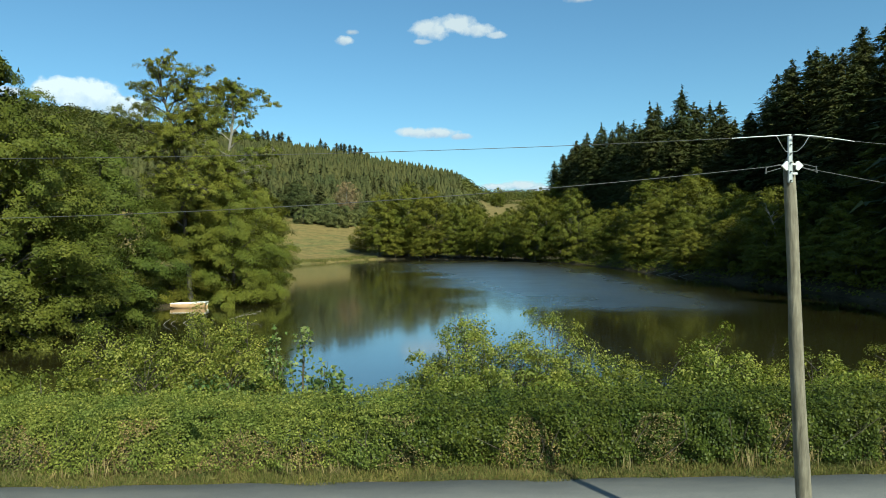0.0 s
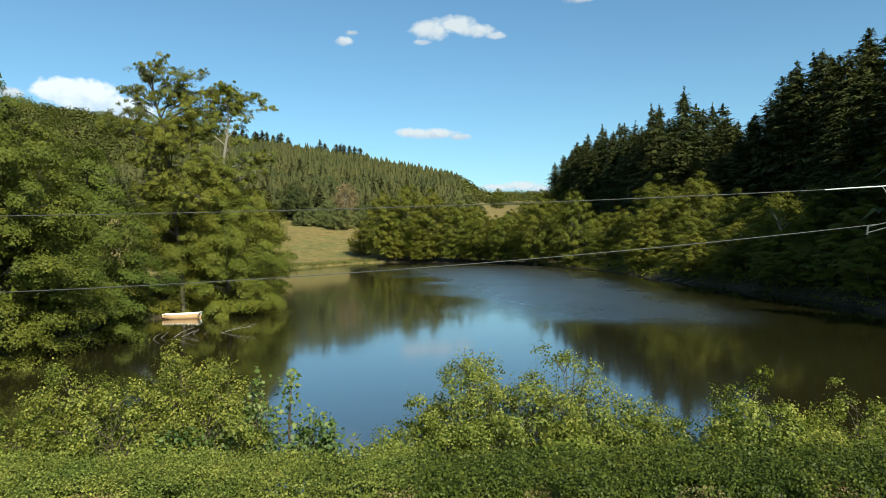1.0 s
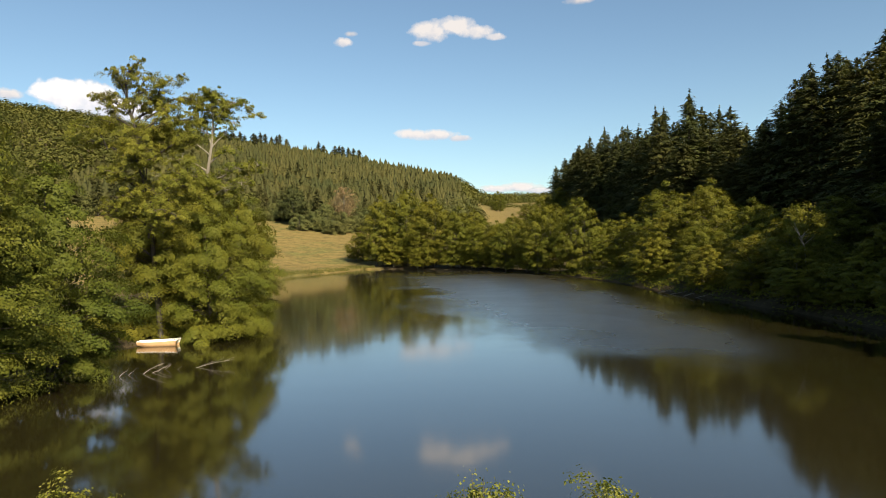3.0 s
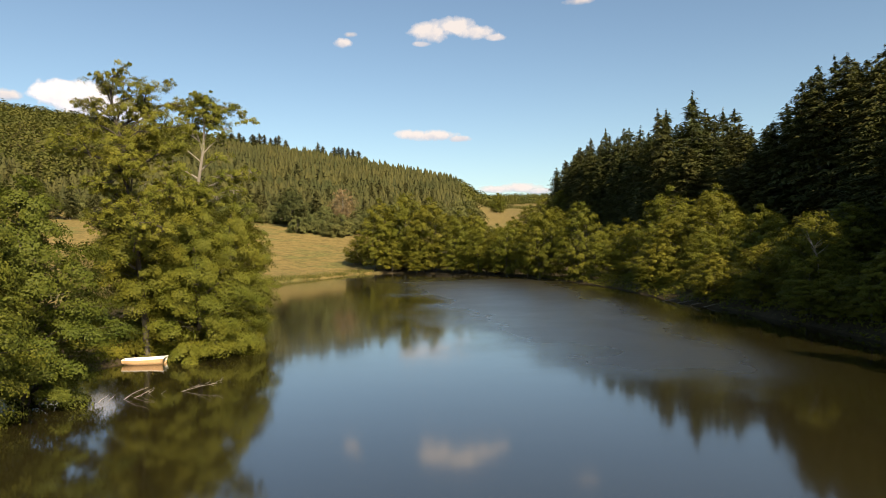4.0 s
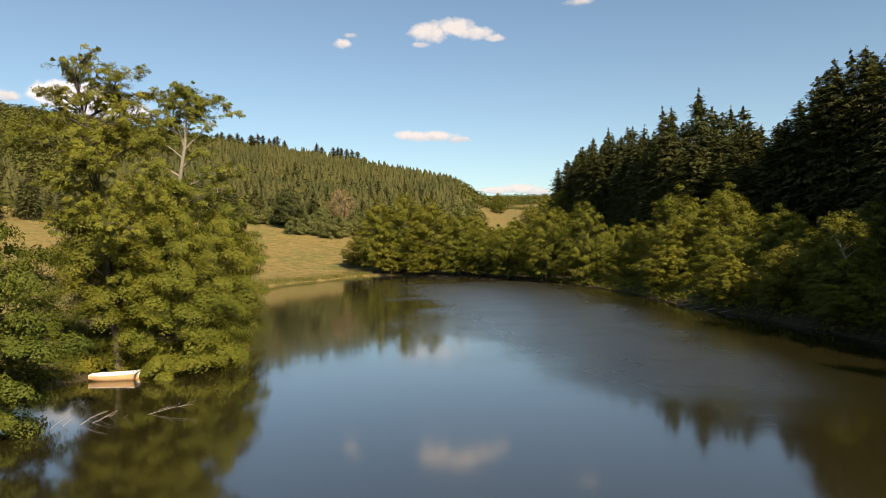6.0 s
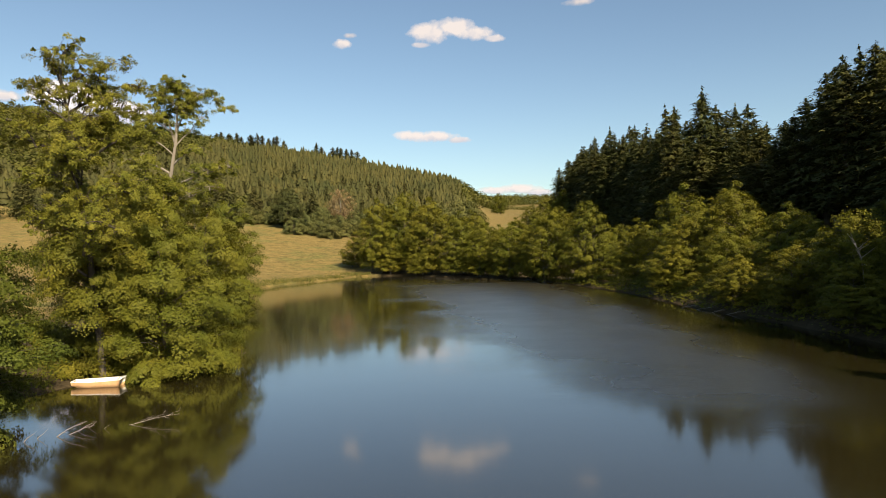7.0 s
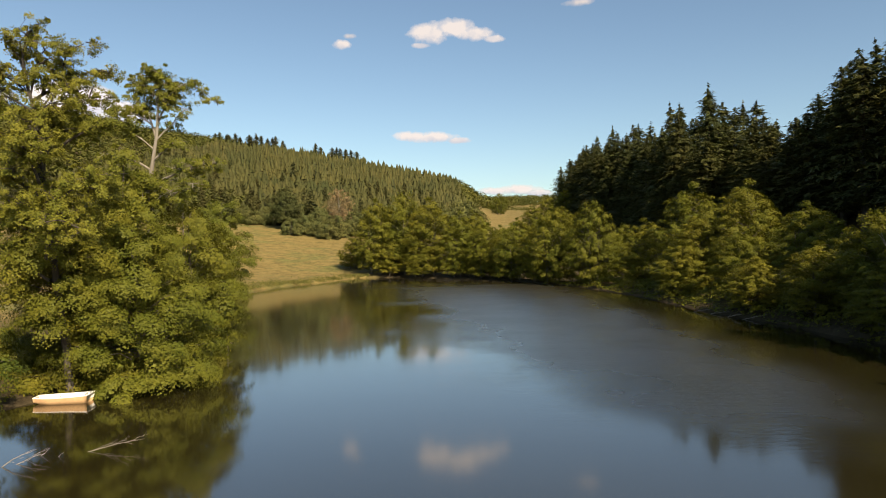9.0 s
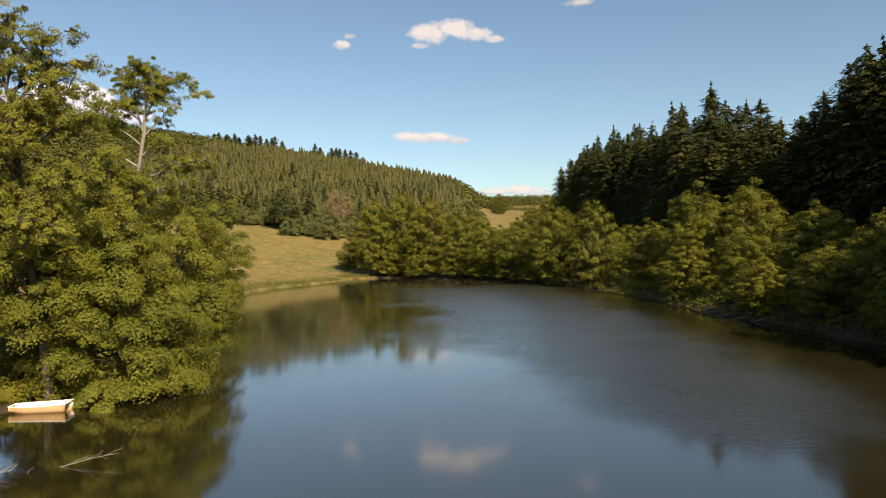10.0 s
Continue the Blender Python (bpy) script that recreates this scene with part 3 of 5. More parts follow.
# x, y, height, spread, skirt, boughs, widest, seed, lean
BANK_ALDERS = [
    (-29.8, 42.8, 19.6, 9.0, 0.7, 132, 0.22, 11, (0.0, 0)),
    (-26.4, 51.0, 16.0, 5.4, 1.9, 80, 0.25, 24, (0.0, 0)),
    (-31.5, 52.5, 16.0, 5.6, 2.0, 44, 0.35, 12, (0.6, 0)),
    (-40.0, 41.0, 19.0, 7.5, 1.0, 25, 0.30, 13, (0, 0)),
    (-43.0, 54.0, 12.0, 6.0, 0.8, 19, 0.30, 14, (0, 0)),
    (-21.9, 69.4, 14.8, 5.7, 0.2, 98, 0.20, 15, (-0.4, -0.4)),
    (-25.7, 70.2, 15.2, 4.8, 2.6, 62, 0.35, 16, (0, -0.8)),
    (-23.6, 82.5, 14.8, 5.2, 1.2, 62, 0.32, 17, (0.4, 0)),
    (-27.6, 79.0, 18.4, 5.0, 1.0, 66, 0.35, 23, (0, 0)),
    (-38.5, 120.0, 17.5, 7.0, 0.8, 37, 0.30, 19, (0, 0)),
    (-46.0, 154.0, 19.5, 8.6, 0.4, 52, 0.30, 20, (2.0, 0)),
    (-25.5, 66.4, 15.4, 3.5, 5.4, 68, 0.40, 26, (-0.2, -1.6)),
    (-23.2, 68.4, 3.4, 2.0, 0.1, 19, 0.35, 27, (0.2, 0)),
    (-25.4, 68.2, 4.2, 1.9, 0.5, 20, 0.40, 29, (0.1, -0.3)),
    (-34.0, 72.5, 3.6, 3.0, 0.2, 32, 0.35, 30, (0.2, -0.3)),
    (-28.0, 68.4, 3.2, 2.1, 0.1, 20, 0.35, 28, (0.2, -0.3)),
    (-19.0, 25.0, 3.4, 2.6, 0.1, 25, 0.30, 25, (0.3, 0)),
]
for x, y, h, r, sk, nb, widest, seed, lean in BANK_ALDERS:
    if x < -36 or y > 100:
        n, size, reach, dense = 150, 0.26, 1.35, 0.34
    elif y < 75:
        n, size, reach, dense = 290, 0.140, 0.94, 0.46
    else:
        n, size, reach, dense = 215, 0.178, 1.06, 0.46
    t = broadleaf("alder_tree", seed, h, r, sk, nb, n, size, M_DEEPALDER if y < 56 else M_ALDER, spray_r=reach, widest=widest, lean=lean, density=dense)
    stand(t, x, y)
    tree_tag(t, "leafy green alder hanging its skirts over the pond edge", LEFT)

TALL_TRUNK = [((0, 0, -0.5), 0.30), ((0.3, -1.3, 5), 0.24), ((0.4, -2.3, 9), 0.22), ((0.2, -2.8, 13), 0.20), ((-0.4, -2.3, 16), 0.18), ((-1.4, -1.0, 19.2), 0.14), ((-2.1, -0.6, 21), 0.10), ((-2.4, -0.6, 23.0), 0.08), ((-2.0, -0.6, 25.0), 0.04)]
TALL_LIMBS = [((-2.1, -0.6, 20.6), (-4.4, -1.0, 22.0), 0.10, 0.7), ((-2.1, -0.6, 21.2), (-3.7, -0.2, 24.2), 0.09, 0.8), ((-2.3, -0.6, 22.4), (-1.2, -1.0, 25.0), 0.08, 0.8),
              ((-1.8, -0.8, 20), (1.2, -0.8, 21.4), 0.12, 0.7), ((0.2, -0.8, 21.0), (2.3, -1.6, 23.6), 0.08, 0.8), ((0.8, -0.8, 21.3), (3.2, -0.6, 22.0), 0.06, 0.6), ((-0.8, -0.8, 20.6), (0.3, -1.4, 22.8), 0.08, 0.7),
              ((-0.6, -2.4, 16.2), (-6.8, -1.2, 18.6), 0.13, 0.65), ((-3.6, -1.8, 17.4), (-5.4, -3.0, 19.4), 0.07, 0.55), ((-0.3, -2.6, 15.4), (3.6, -1.2, 18.4), 0.13, 1.0),
              ((0.2, -3.2, 13.4), (-3.2, -3.4, 15.4), 0.12, 0.65), ((-0.2, -2.6, 16), (1.4, 1.8, 19.2), 0.11, 0.9), ((-0.2, -2.6, 15.6), (-3.6, 1.4, 18.2), 0.11, 0.65),
              ((0.4, -3.4, 12), (4.4, -3.8, 14.6), 0.12, 1.2), ((0.2, -3.2, 14), (0.4, -5.6, 16.6), 0.11, 1.1), ((-0.8, -2.0, 17.5), (2.2, -2.6, 19.4), 0.1, 0.9), ((-0.8, -2.0, 17.6), (-3.4, -2.6, 19.8), 0.1, 0.8),
              ((-1.9, -0.6, 20.6), (-0.4, -1.1, 23.6), 0.07, 0.7), ((-1.4, -1.0, 19.4), (0.3, -1.1, 22.0), 0.07, 0.8), ((-1.6, -0.8, 19.6), (-2.9, -1.0, 21.6), 0.07, 0.7), ((-1.2, -1.2, 18.8), (1.5, -1.4, 20.9), 0.08, 0.8),
              ((-1.2, -1.2, 18.6), (3.2, -1.0, 20.0), 0.09, 0.8), ((-1.5, -0.9, 19.2), (-4.2, -0.8, 20.8), 0.08, 0.8), ((0.6, -3.5, 10.4), (-1.8, -4.6, 12.0), 0.11, 0.9), ((0.6, -3.5, 9.4), (3.0, -5.4, 11.6), 0.11, 1.2), ((0.6, -3.2, 8.0), (-1.8, -4.0, 9.4), 0.10, 1.1),
              ((0.2, -2.8, 14.5), (1.5, -4.5, 16.8), 0.08, 1.1), ((-0.4, -2.4, 16.4), (0.6, -3.8, 18.6), 0.08, 1.0), ((0.2, -2.8, 13.0), (-1.4, -4.6, 14.8), 0.08, 1.0),
              ((0.4, -2.4, 11.0), (-0.8, -4.6, 13.0), 0.08, 1.1), ((0.4, -2.3, 10.0), (2.0, -4.4, 12.6), 0.08, 1.1)]
TALL_TRUNK = [((x + 0.3 * min(1, max(0, z) / 5), y - 1.4 * min(1, max(0, z) / 5), z), r) for (x, y, z), r in TALL_TRUNK]
TALL_LIMBS = [((a + 0.3, b - 1.4, c), (d + 0.3, e - 1.4, f), r, w) for (a, b, c), (d, e, f), r, w in TALL_LIMBS]
tall = open_tree("tall_oak_tree", 31, TALL_TRUNK, TALL_LIMBS, 7, 88, 0.116, M_OPEN, M_OAKBARK)
stand(tall, -25.9, 68.0)
tree_tag(tall, "tall oak with an airy crown of separate leaf clumps", LEFT)

fork = open_tree("forked_tree", 32,
                 [((0, 0, -0.5), 0.40), ((0, 0, 8.0), 0.30), ((0, 0, 14.0), 0.22), ((0.2, 0, 16.6), 0.19), ((0.8, 0, 20.2), 0.14), ((1.0, 0, 23.0), 0.12), ((1.1, 0, 25.6), 0.05)],
                 [((0.3, 0, 17.6), (2.7, -0.4, 19.4), 0.13, 0.45), ((0.2, 0, 16.9), (-3.6, -0.6, 18.3), 0.13, 0.7), ((0.7, 0, 19.9), (-1.2, 0.2, 23.6), 0.11, 0.8),
                  ((-0.4, 0.2, 22.2), (-1.6, 0, 25.2), 0.07, 0.8), ((0.9, 0, 21.4), (2.6, 0.2, 24.6), 0.10, 0.9), ((1, 0, 22.6), (4.0, 0, 24.9), 0.09, 0.6), ((3.8, 0, 24.7), (6.3, 0, 22.9), 0.06, 0.55),
                  ((1.0, 0, 23.4), (0.6, 0.5, 26.0), 0.07, 0.9), ((0.9, 0, 22.4), (1.6, -0.8, 25.4), 0.07, 0.9), ((0.2, 0, 15.4), (5.0, 0.8, 17.2), 0.13, 1.1), ((0.2, 0, 14.6), (-5.0, 0.6, 16.4), 0.13, 1.2),
                  ((0.8, 0, 20.6), (-2.6, -0.6, 22.4), 0.08, 0.6), ((0.7, 0, 19.6), (2.8, 0.3, 22.0), 0.08, 0.8), ((0.5, 0, 18.8), (-2.4, 1.2, 21.2), 0.08, 1.0), ((0.1, 0, 12.5), (1.4, -2.2, 15.6), 0.1, 1.2), ((0.1, 0, 12.5), (-1.4, -2.2, 15.4), 0.1, 1.2), ((0.1, 0, 13.0), (4.2, -1.2, 15.0), 0.12, 1.4), ((0.1, 0, 12.0), (-3.4, -1.2, 13.8), 0.12, 1.4),
                  ((1.0, 0, 22.0), (0.2, -0.6, 24.4), 0.06, 0.8), ((0.9, 0, 21.0), (2.2, -0.5, 23.0), 0.06, 0.8), ((0.8, 0, 20.4), (-0.6, -0.5, 22.2), 0.06, 0.8)],
                 7, 92, 0.122, M_OPEN, M_PALEBARK)
stand(fork, -26.7, 82.0)
tree_tag(fork, "tall tree with a pale forked trunk and feathery top", LEFT)

# ---- far bank and right bank broadleaf trees ----
far_kinds = [broadleaf("bank_tree", 40 + i, 22.0, 8.6, 1.7, 96, 74, 0.31, M_FARLEAF, spray_r=1.10, widest=(0.24, 0.32, 0.4)[i], stems=3, flat=0.24, droop=0.5, density=0.30) for i in range(3)]
FAR_TREES = [(-20.0, 226, 23.0, 8.6), (-11.5, 226, 25.5, 9.2), (-3.0, 218, 23.0, 8.4), (5.0, 211, 18.5, 7.0), (12.5, 204, 15.5, 6.4), (19.0, 191, 14.5, 6.0), (9.0, 209, 13.0, 5.5),
             (16.5, 199, 13.0, 5.5), (23.0, 184, 13.5, 5.0), (26.5, 176, 18.2, 6.8), (33.5, 167, 18.6, 6.6), (-16.0, 223.5, 12.0, 6.0), (-6.5, 218, 12.0, 6.0), (41.5, 170, 12.5, 5.0), (41.0, 152, 13.0, 5.6), (45.5, 140, 17.6, 7.4), (54.0, 137, 13.5, 6.2),
             (58.0, 126, 7.0, 5.0), (48.6, 126, 15.6, 6.4), (43.5, 116, 9.5, 4.6), (48.2, 107, 11.2, 5.2), (47.0, 98, 9.0, 4.6), (44.5, 87.5, 11.0, 5.0), (42.5, 95, 8.0, 4.4), (41.8, 82.4, 7.2, 3.8), (40.0, 105, 7.0, 4.0), (39.0, 128, 9.0, 4.6), (43.0, 130, 13.0, 5.4),
             (53.0, 94, 9.0, 5.0), (58.0, 84, 12.0, 5.2), (45.5, 72, 8.5, 4.4), (-29.0, 238, 10.0, 5.0), (10.0, 226, 19.0, 7.0), (20.0, 240, 13.0, 6.0), (30.0, 232, 14.0, 6.0), (38.0, 238, 14.0, 6.0), (28.0, 262, 13.0, 6.0), (44.0, 262, 16.0, 6.5),
             (42.4, 65, 6.0, 3.6), (43.0, 73, 6.5, 3.6), (42.2, 78.5, 5.0, 3.2), (39.0, 298, 15.0, 6.6), (46.0, 303, 17.0, 7.0), (53.0, 300, 17.0, 7.0)]
rng = random.Random(5)
for i, (x, y, h, r) in enumerate(FAR_TREES):
    k = far_kinds[i % 3]
    t = stand(k, x, y) if i < 3 else copy_at(k, x, y, rng.uniform(0, 360), 1)
    t.scale = (r / 8.4, r / 8.4, h / 22.0)
    tree_tag(t, "dense round-crowned green tree at the pond's shaded edge" if x > 38 else "dense sunlit green tree on the far bank", "trees round the pond")

# ---- conifer wood on the right slope ----
spruces = [conifer("conifer_tree", 60 + i, 28.0, 5.6 + 0.5 * i) for i in range(3)]
coarse = [conifer("conifer_tree", 70 + i, 28.0, 6.2, 28, 6, 9, 1.2) for i in range(2)]
rng = random.Random(8)
count = 0
used = {2: 0, 3: 0}
# unseen rows of the wood below y 70, added to shade the bank
y = 26.0
while y < 338:
    edge = 50 if y < 70 else 57 if y < 80 else 61.5 if y < 108 else 71 if y < 124 else (67 - (y - 124) * 0.045)
    for row in range(6 if y < 112 else 3):
        if row == 2 and y > 165 and count % 2:
            count += 1
            continue
        x = edge + row * 6.4 + rng.uniform(-2.4, 2.4)
        yy = y + rng.uniform(-2.2, 2.2)
        big = rng.uniform(0.82, 1.10) * (0.80 + 0.20 * min(1, (row + 1.2) / 2.5)) * (0.95 if y > 300 else 1.20 if y > 235 else 1.26 if y > 190 else 0.98 if y > 172 else 0.80 if y > 140 else 1.05 if y > 108 else 0.80 if y > 80 else 1.03)
        kinds = coarse if y < 80 or row > 1 else spruces
        k = kinds[used[len(kinds)] % len(kinds)]
        used[len(kinds)] += 1
        t = copy_at(k, x, yy, rng.uniform(0, 360), 1) if k.get("placed") else stand(k, x, yy)
        k["placed"] = 1
        wide = 0.72 + 0.52 * big
        t.scale = (wide * rng.uniform(0.85, 1.15), wide * rng.uniform(0.85, 1.15), big)
        tree_tag(t, "tall dark green conifer in a dense slope wood", "conifers on the slope")
        count += 1
    y += 6.6 if y < 108 else 5.2

for k in spruces + coarse:
    del k["placed"]

# ---- wooded hillside far behind the meadow ----
def far_cone(soup, rng, x, y, z, h, r):
    """A small fir for the distance: four ragged skirts of boughs, one above the other."""
    k = 7
    for lo, hi, wide in ((0.06, 0.56, 1.0), (0.30, 0.74, 0.84), (0.52, 0.90, 0.60), (0.72, 1.0, 0.36)):
        w = np.arange(k) * 2 * np.pi / k + rng.uniform(0, 6.28)
        rr = r * wide * (np.where(np.arange(k) % 2, 0.72, 1.12) + rng.normal(size=k) * 0.12)
        base = np.stack([x + np.cos(w) * rr, y + np.sin(w) * rr, z + h * (lo + rng.normal(size=k) * 0.03)], 1)
        top = np.stack([x + np.cos(w) * r * 0.04, y + np.sin(w) * r * 0.04, np.full(k, z + h * hi)], 1)
        i = np.arange(k)
        soup.add(np.concatenate([base, top]), np.stack([i, (i + 1) % k, k + (i + 1) % k, k + i], 1))
    n = 14
    t, az = rng.uniform(0.1, 0.95, n), rng.uniform(0, 6.28, n)
    d = np.stack([np.cos(az), np.sin(az), 0 * az], 1)
    p = np.array([x, y, z]) + d * (r * (1 - t) ** 0.8 * rng.uniform(0.8, 1.15, n))[:, None]
    p[:, 2] += h * t
    s = (0.35 + 0.5 * (1 - t)) * r * 0.7
    soup.leaves(rng, p, d + rng.normal(size=(n, 3)) * 0.25 + [0, 0, 0.7], s * 1.3, s * 0.8, d * 0.8 - np.array([0, 0, 0.6]), 0.3)


def far_round(soup, rng, x, y, z, h, r, n=46):
    d = rng.normal(size=(n, 3))
    d /= np.linalg.norm(d, axis=1, keepdims=True)
    p = np.array([x, y, z + h * 0.55]) + d * np.array([r, r, h * 0.45]) * (rng.uniform(0.6, 1.05, n) ** 0.6)[:, None]
    q = d + rng.normal(size=(n, 3)) * 0.22
    q[:, 2] += 0.4
    s = r * 0.38 * rng.uniform(0.6, 1.3, n)
    soup.leaves(rng, p, q, s * 1.2, s)


rng = np.random.default_rng(77)
cones, rounds = Soup(), Soup()
yy = 346.0
while yy < 900:
    gap = 5.3 + (yy - 340) * 0.006
    for x in np.arange(-560, 150, gap):
        xx, y2 = x + rng.uniform(-0.4, 0.4) * gap, yy + rng.uniform(-0.4, 0.4) * gap
        front = 348 + 0.4 * (min(xx, -80) + 80)
        if xx > (0.047 if yy < 620 else 0.076 if yy < 790 else 0.112) * (yy - 20) + 1 or math.hypot(xx + 50, y2 - 345) < 8 or xx < -0.72 * yy - 20 or y2 < front:
            continue
        z = height_at(xx, y2)
        patch = noise.noise(Vector((xx * 0.006, y2 * 0.006, 3.0)))
        if patch > 0.18 or (xx < -230 and patch > -0.15) or xx > 18:
            far_round(rounds, rng, xx, y2, z, rng.uniform(8, 13) * (1.2 if yy > 560 else 1.0), rng.uniform(3.4, 5.2), 36)
        else:
            far_cone(cones, rng, xx, y2, z, rng.choice([7, 8, 8.5, 9.5, 12]) * rng.uniform(0.9, 1.1) * (1.3 if yy > 560 and xx > -190 else 1.0), rng.uniform(3.2, 4.6))
    yy += gap * 1.05
for yy in np.arange(930, 1100, 8.0):
    for x in np.arange(0.04 * yy, 0.2 * yy, 8.0):
        xx, y2 = x + rng.uniform(-3, 3), yy + rng.uniform(-3, 3)
        far_round(rounds, rng, xx, y2, height_at(xx, y2), rng.uniform(9, 15), rng.uniform(4.0, 6.0), 26)
for row, lo, hi, top in ((690, 36, 100, 5.0), (800, 48, 120, 6.0)):
    for x in np.arange(lo, hi, 1.7):
        y2 = row + 0.25 * (x - lo)
        far_round(rounds, rng, x, y2, height_at(x, y2), top * rng.uniform(0.6, 1.2), rng.uniform(1.9, 3.0), 30)
left = new("conifer_wood", cones.mesh("conifer_wood", M_WOODS))
tagged(left, "hillside plantation of green conifers in close ranks", "woods", kind="stuff")
left = new("broadleaf_wood", rounds.mesh("broadleaf_wood", M_HILLBROAD))
tagged(left, "rounded broadleaf woods on the hill and skyline", "woods", kind="stuff")

# taller firs that rise out of the lower slope
firs = [conifer("fir_tree", 80 + i, 18.0, 4.2, 24, 7, 6, 1.25, M_WOODS) for i in range(3)]
rng = random.Random(52)
for i in range(66):
    if i < 26:
        x, y = -196 + i * 5.2 + rng.uniform(-2, 2), 349 + rng.uniform(-2, 10)
        y += 0.4 * (min(x, -80) + 80)
    else:
        x, y = rng.uniform(-250, 0), rng.uniform(362, 560)
    t = stand(firs[i], x, y) if i < 3 else copy_at(firs[i % 3], x, y, rng.uniform(0, 360), 1)
    s = rng.uniform(0.75, 1.08) * (1.0 if i < 26 else 0.9)
    t.scale = (s * 1.1, s * 1.1, s)
    tree_tag(t, "tall green fir at the foot of the wooded hill" if i < 26 else "tall fir rising above the hillside plantation", "hillside firs")

# skyline conifers on the ridge: a long stand, and a smaller one below it
rng = random.Random(21)
ridge = [(-276 + i * 6.4 + rng.uniform(-2, 2), 834 + rng.uniform(-6, 6), 152.5 - i * 0.62 + rng.uniform(-4.5, 1.0)) for i in range(14)]
ridge += [(-156, 850, 138.5), (-150, 851, 134.5)] + [(-137 + i * 6.5 + rng.uniform(-1.5, 1.5), 850 + rng.uniform(-4, 4), 133.5 - i * 0.9 + rng.uniform(-2, 1)) for i in range(6)]
for i, (x, y, top) in enumerate(ridge):
    t = copy_at(firs[i % 3], x, y, rng.uniform(0, 360), 1)
    s = max(0.7, (top - height_at(x, y)) / 18.0)
    t.scale = (2.1, 2.1, s)
    t.name = "ridge_conifer"
    tree_tag(t, "dark conifer standing against the sky on the ridge", "skyline conifers")

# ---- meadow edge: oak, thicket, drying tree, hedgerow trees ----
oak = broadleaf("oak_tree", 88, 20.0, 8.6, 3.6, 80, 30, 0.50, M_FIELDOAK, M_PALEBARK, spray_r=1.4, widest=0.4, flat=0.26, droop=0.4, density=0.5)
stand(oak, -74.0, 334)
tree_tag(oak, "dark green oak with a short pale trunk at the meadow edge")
dry = broadleaf("drying_tree", 90, 22.0, 7.6, 5.0, 60, 13, 0.42, M_REDDISH, M_PALEBARK, spray_r=1.4, widest=0.45, density=0.5)
stand(dry, -50.0, 345)
tree_tag(dry, "half-bare tree with pinkish brown drying leaves")
lone = copy_at(far_kinds[1], 48, 560, 70, 1)
lone.scale = (0.88, 0.88, 0.80)
lone.name = "field_tree"
tree_tag(lone, "round green tree standing alone in tan fields")
bushes = [broadleaf("thicket_bush", 95 + i, 8.0, 6.0, 0.2, 40, 26, 0.50, M_THICKET, spray_r=1.3, density=0.45) for i in range(2)]
rng = random.Random(31)
for i, (x, y, s) in enumerate([(-62, 322, 1.15), (-54, 318, 1.2), (-47, 322, 1.3), (-40, 330, 1.5), (-33, 330, 1.8), (-24, 335, 1.9), (-14, 340, 2.0), (-3, 345, 2.1), (10, 350, 2.1),
                               (-58, 336, 1.5), (-66, 356, 1.6), (-86, 347, 1.2), (-95, 342, 1.2), (-108, 338, 1.3), (-122, 334, 1.3), (-138, 330, 1.4), (-154, 326, 1.4),
                               (16, 384, 1.9), (-67, 317, 1.0), (-50, 313, 1.1), (-172, 322, 1.5), (-190, 318, 1.5), (-208, 314, 1.5)]):
    t = stand(bushes[i], x, y) if i < 2 else copy_at(bushes[i % 2], x, y, rng.uniform(0, 360), 1)
    t.scale = (s * 0.85, s * 0.85, s)
    tree_tag(t, "grey-green thicket bush at the edge of the meadow", "meadow edge bushes", "bush")

# ---- tall grass fringe at the far waterline ----
rng = np.random.default_rng(14)
fringe = Soup()
m = 12000
u = rng.uniform(0, 1, m)
edge = np.array([(-43, 160), (-43, 172), (-40, 187), (-33, 198), (-26, 221), (-22, 222.5)], float)
seg = np.linspace(0, 1, len(edge))
px, py = np.interp(u, seg, edge[:, 0]) - rng.exponential(2.2, m), np.interp(u, seg, edge[:, 1]) + rng.normal(0, 0.6, m)
pz = land(px, py)
hgt = rng.uniform(0.2, 0.6, m) * (1.0 + 0.8 * np.sin(u * 61) * np.sin(u * 23 + 1))
pos = np.stack([px, py, pz + hgt * 0.45], 1)
nr = rng.normal(size=(m, 3))
nr[:, 2] *= 0.15
nr[:, 1] -= 0.6
fringe.leaves(rng, pos, nr, hgt, hgt * 0.16, np.tile([0, 0, 4.0], (m, 1)))
ob = new("shore_grass", fringe.mesh("shore_grass", M_GRASS))
tagged(ob, "tall straw-coloured grass along the pond's far edge", "grass", kind="stuff")

# ---- low growth hanging over the waterline ----
rng = np.random.default_rng(41)
low = Soup()
px, py = rng.uniform(-50, 62, 330000), rng.uniform(22, 236, 330000)
d = shore_distance(px, py)
edge_open = (px < -22) & (py > 158) & (py < 226)
keep = (d > np.where(px > 25, -0.5, -1.3)) & (d < np.where(px > 25, 11.0, 3.5)) & ~edge_open & (py > 26) & ((px > 24) | (py < 150)) & ~((px < -20) & (py > 42) & (py < 69) & (d < 0.4))
px, py, d = px[keep], py[keep], d[keep]
lump = np.array([noise.noise(Vector((a * 0.22, b * 0.22, 5.0))) for a, b in zip(px, py)])
top = np.clip(1.5 + 2.2 * lump, 0.25, np.where((px < -20) & (py > 42) & (py < 68), 0.5, 3.2)) * np.clip((d + 1.6) / 1.6, 0.3, 1) * np.where(px > 25, np.clip(d / 2.5, 0.6, 1), 1)
pz = np.maximum(land(px, py), 0.02) + top * rng.uniform(0.25, 1.0, len(px)) ** 0.6
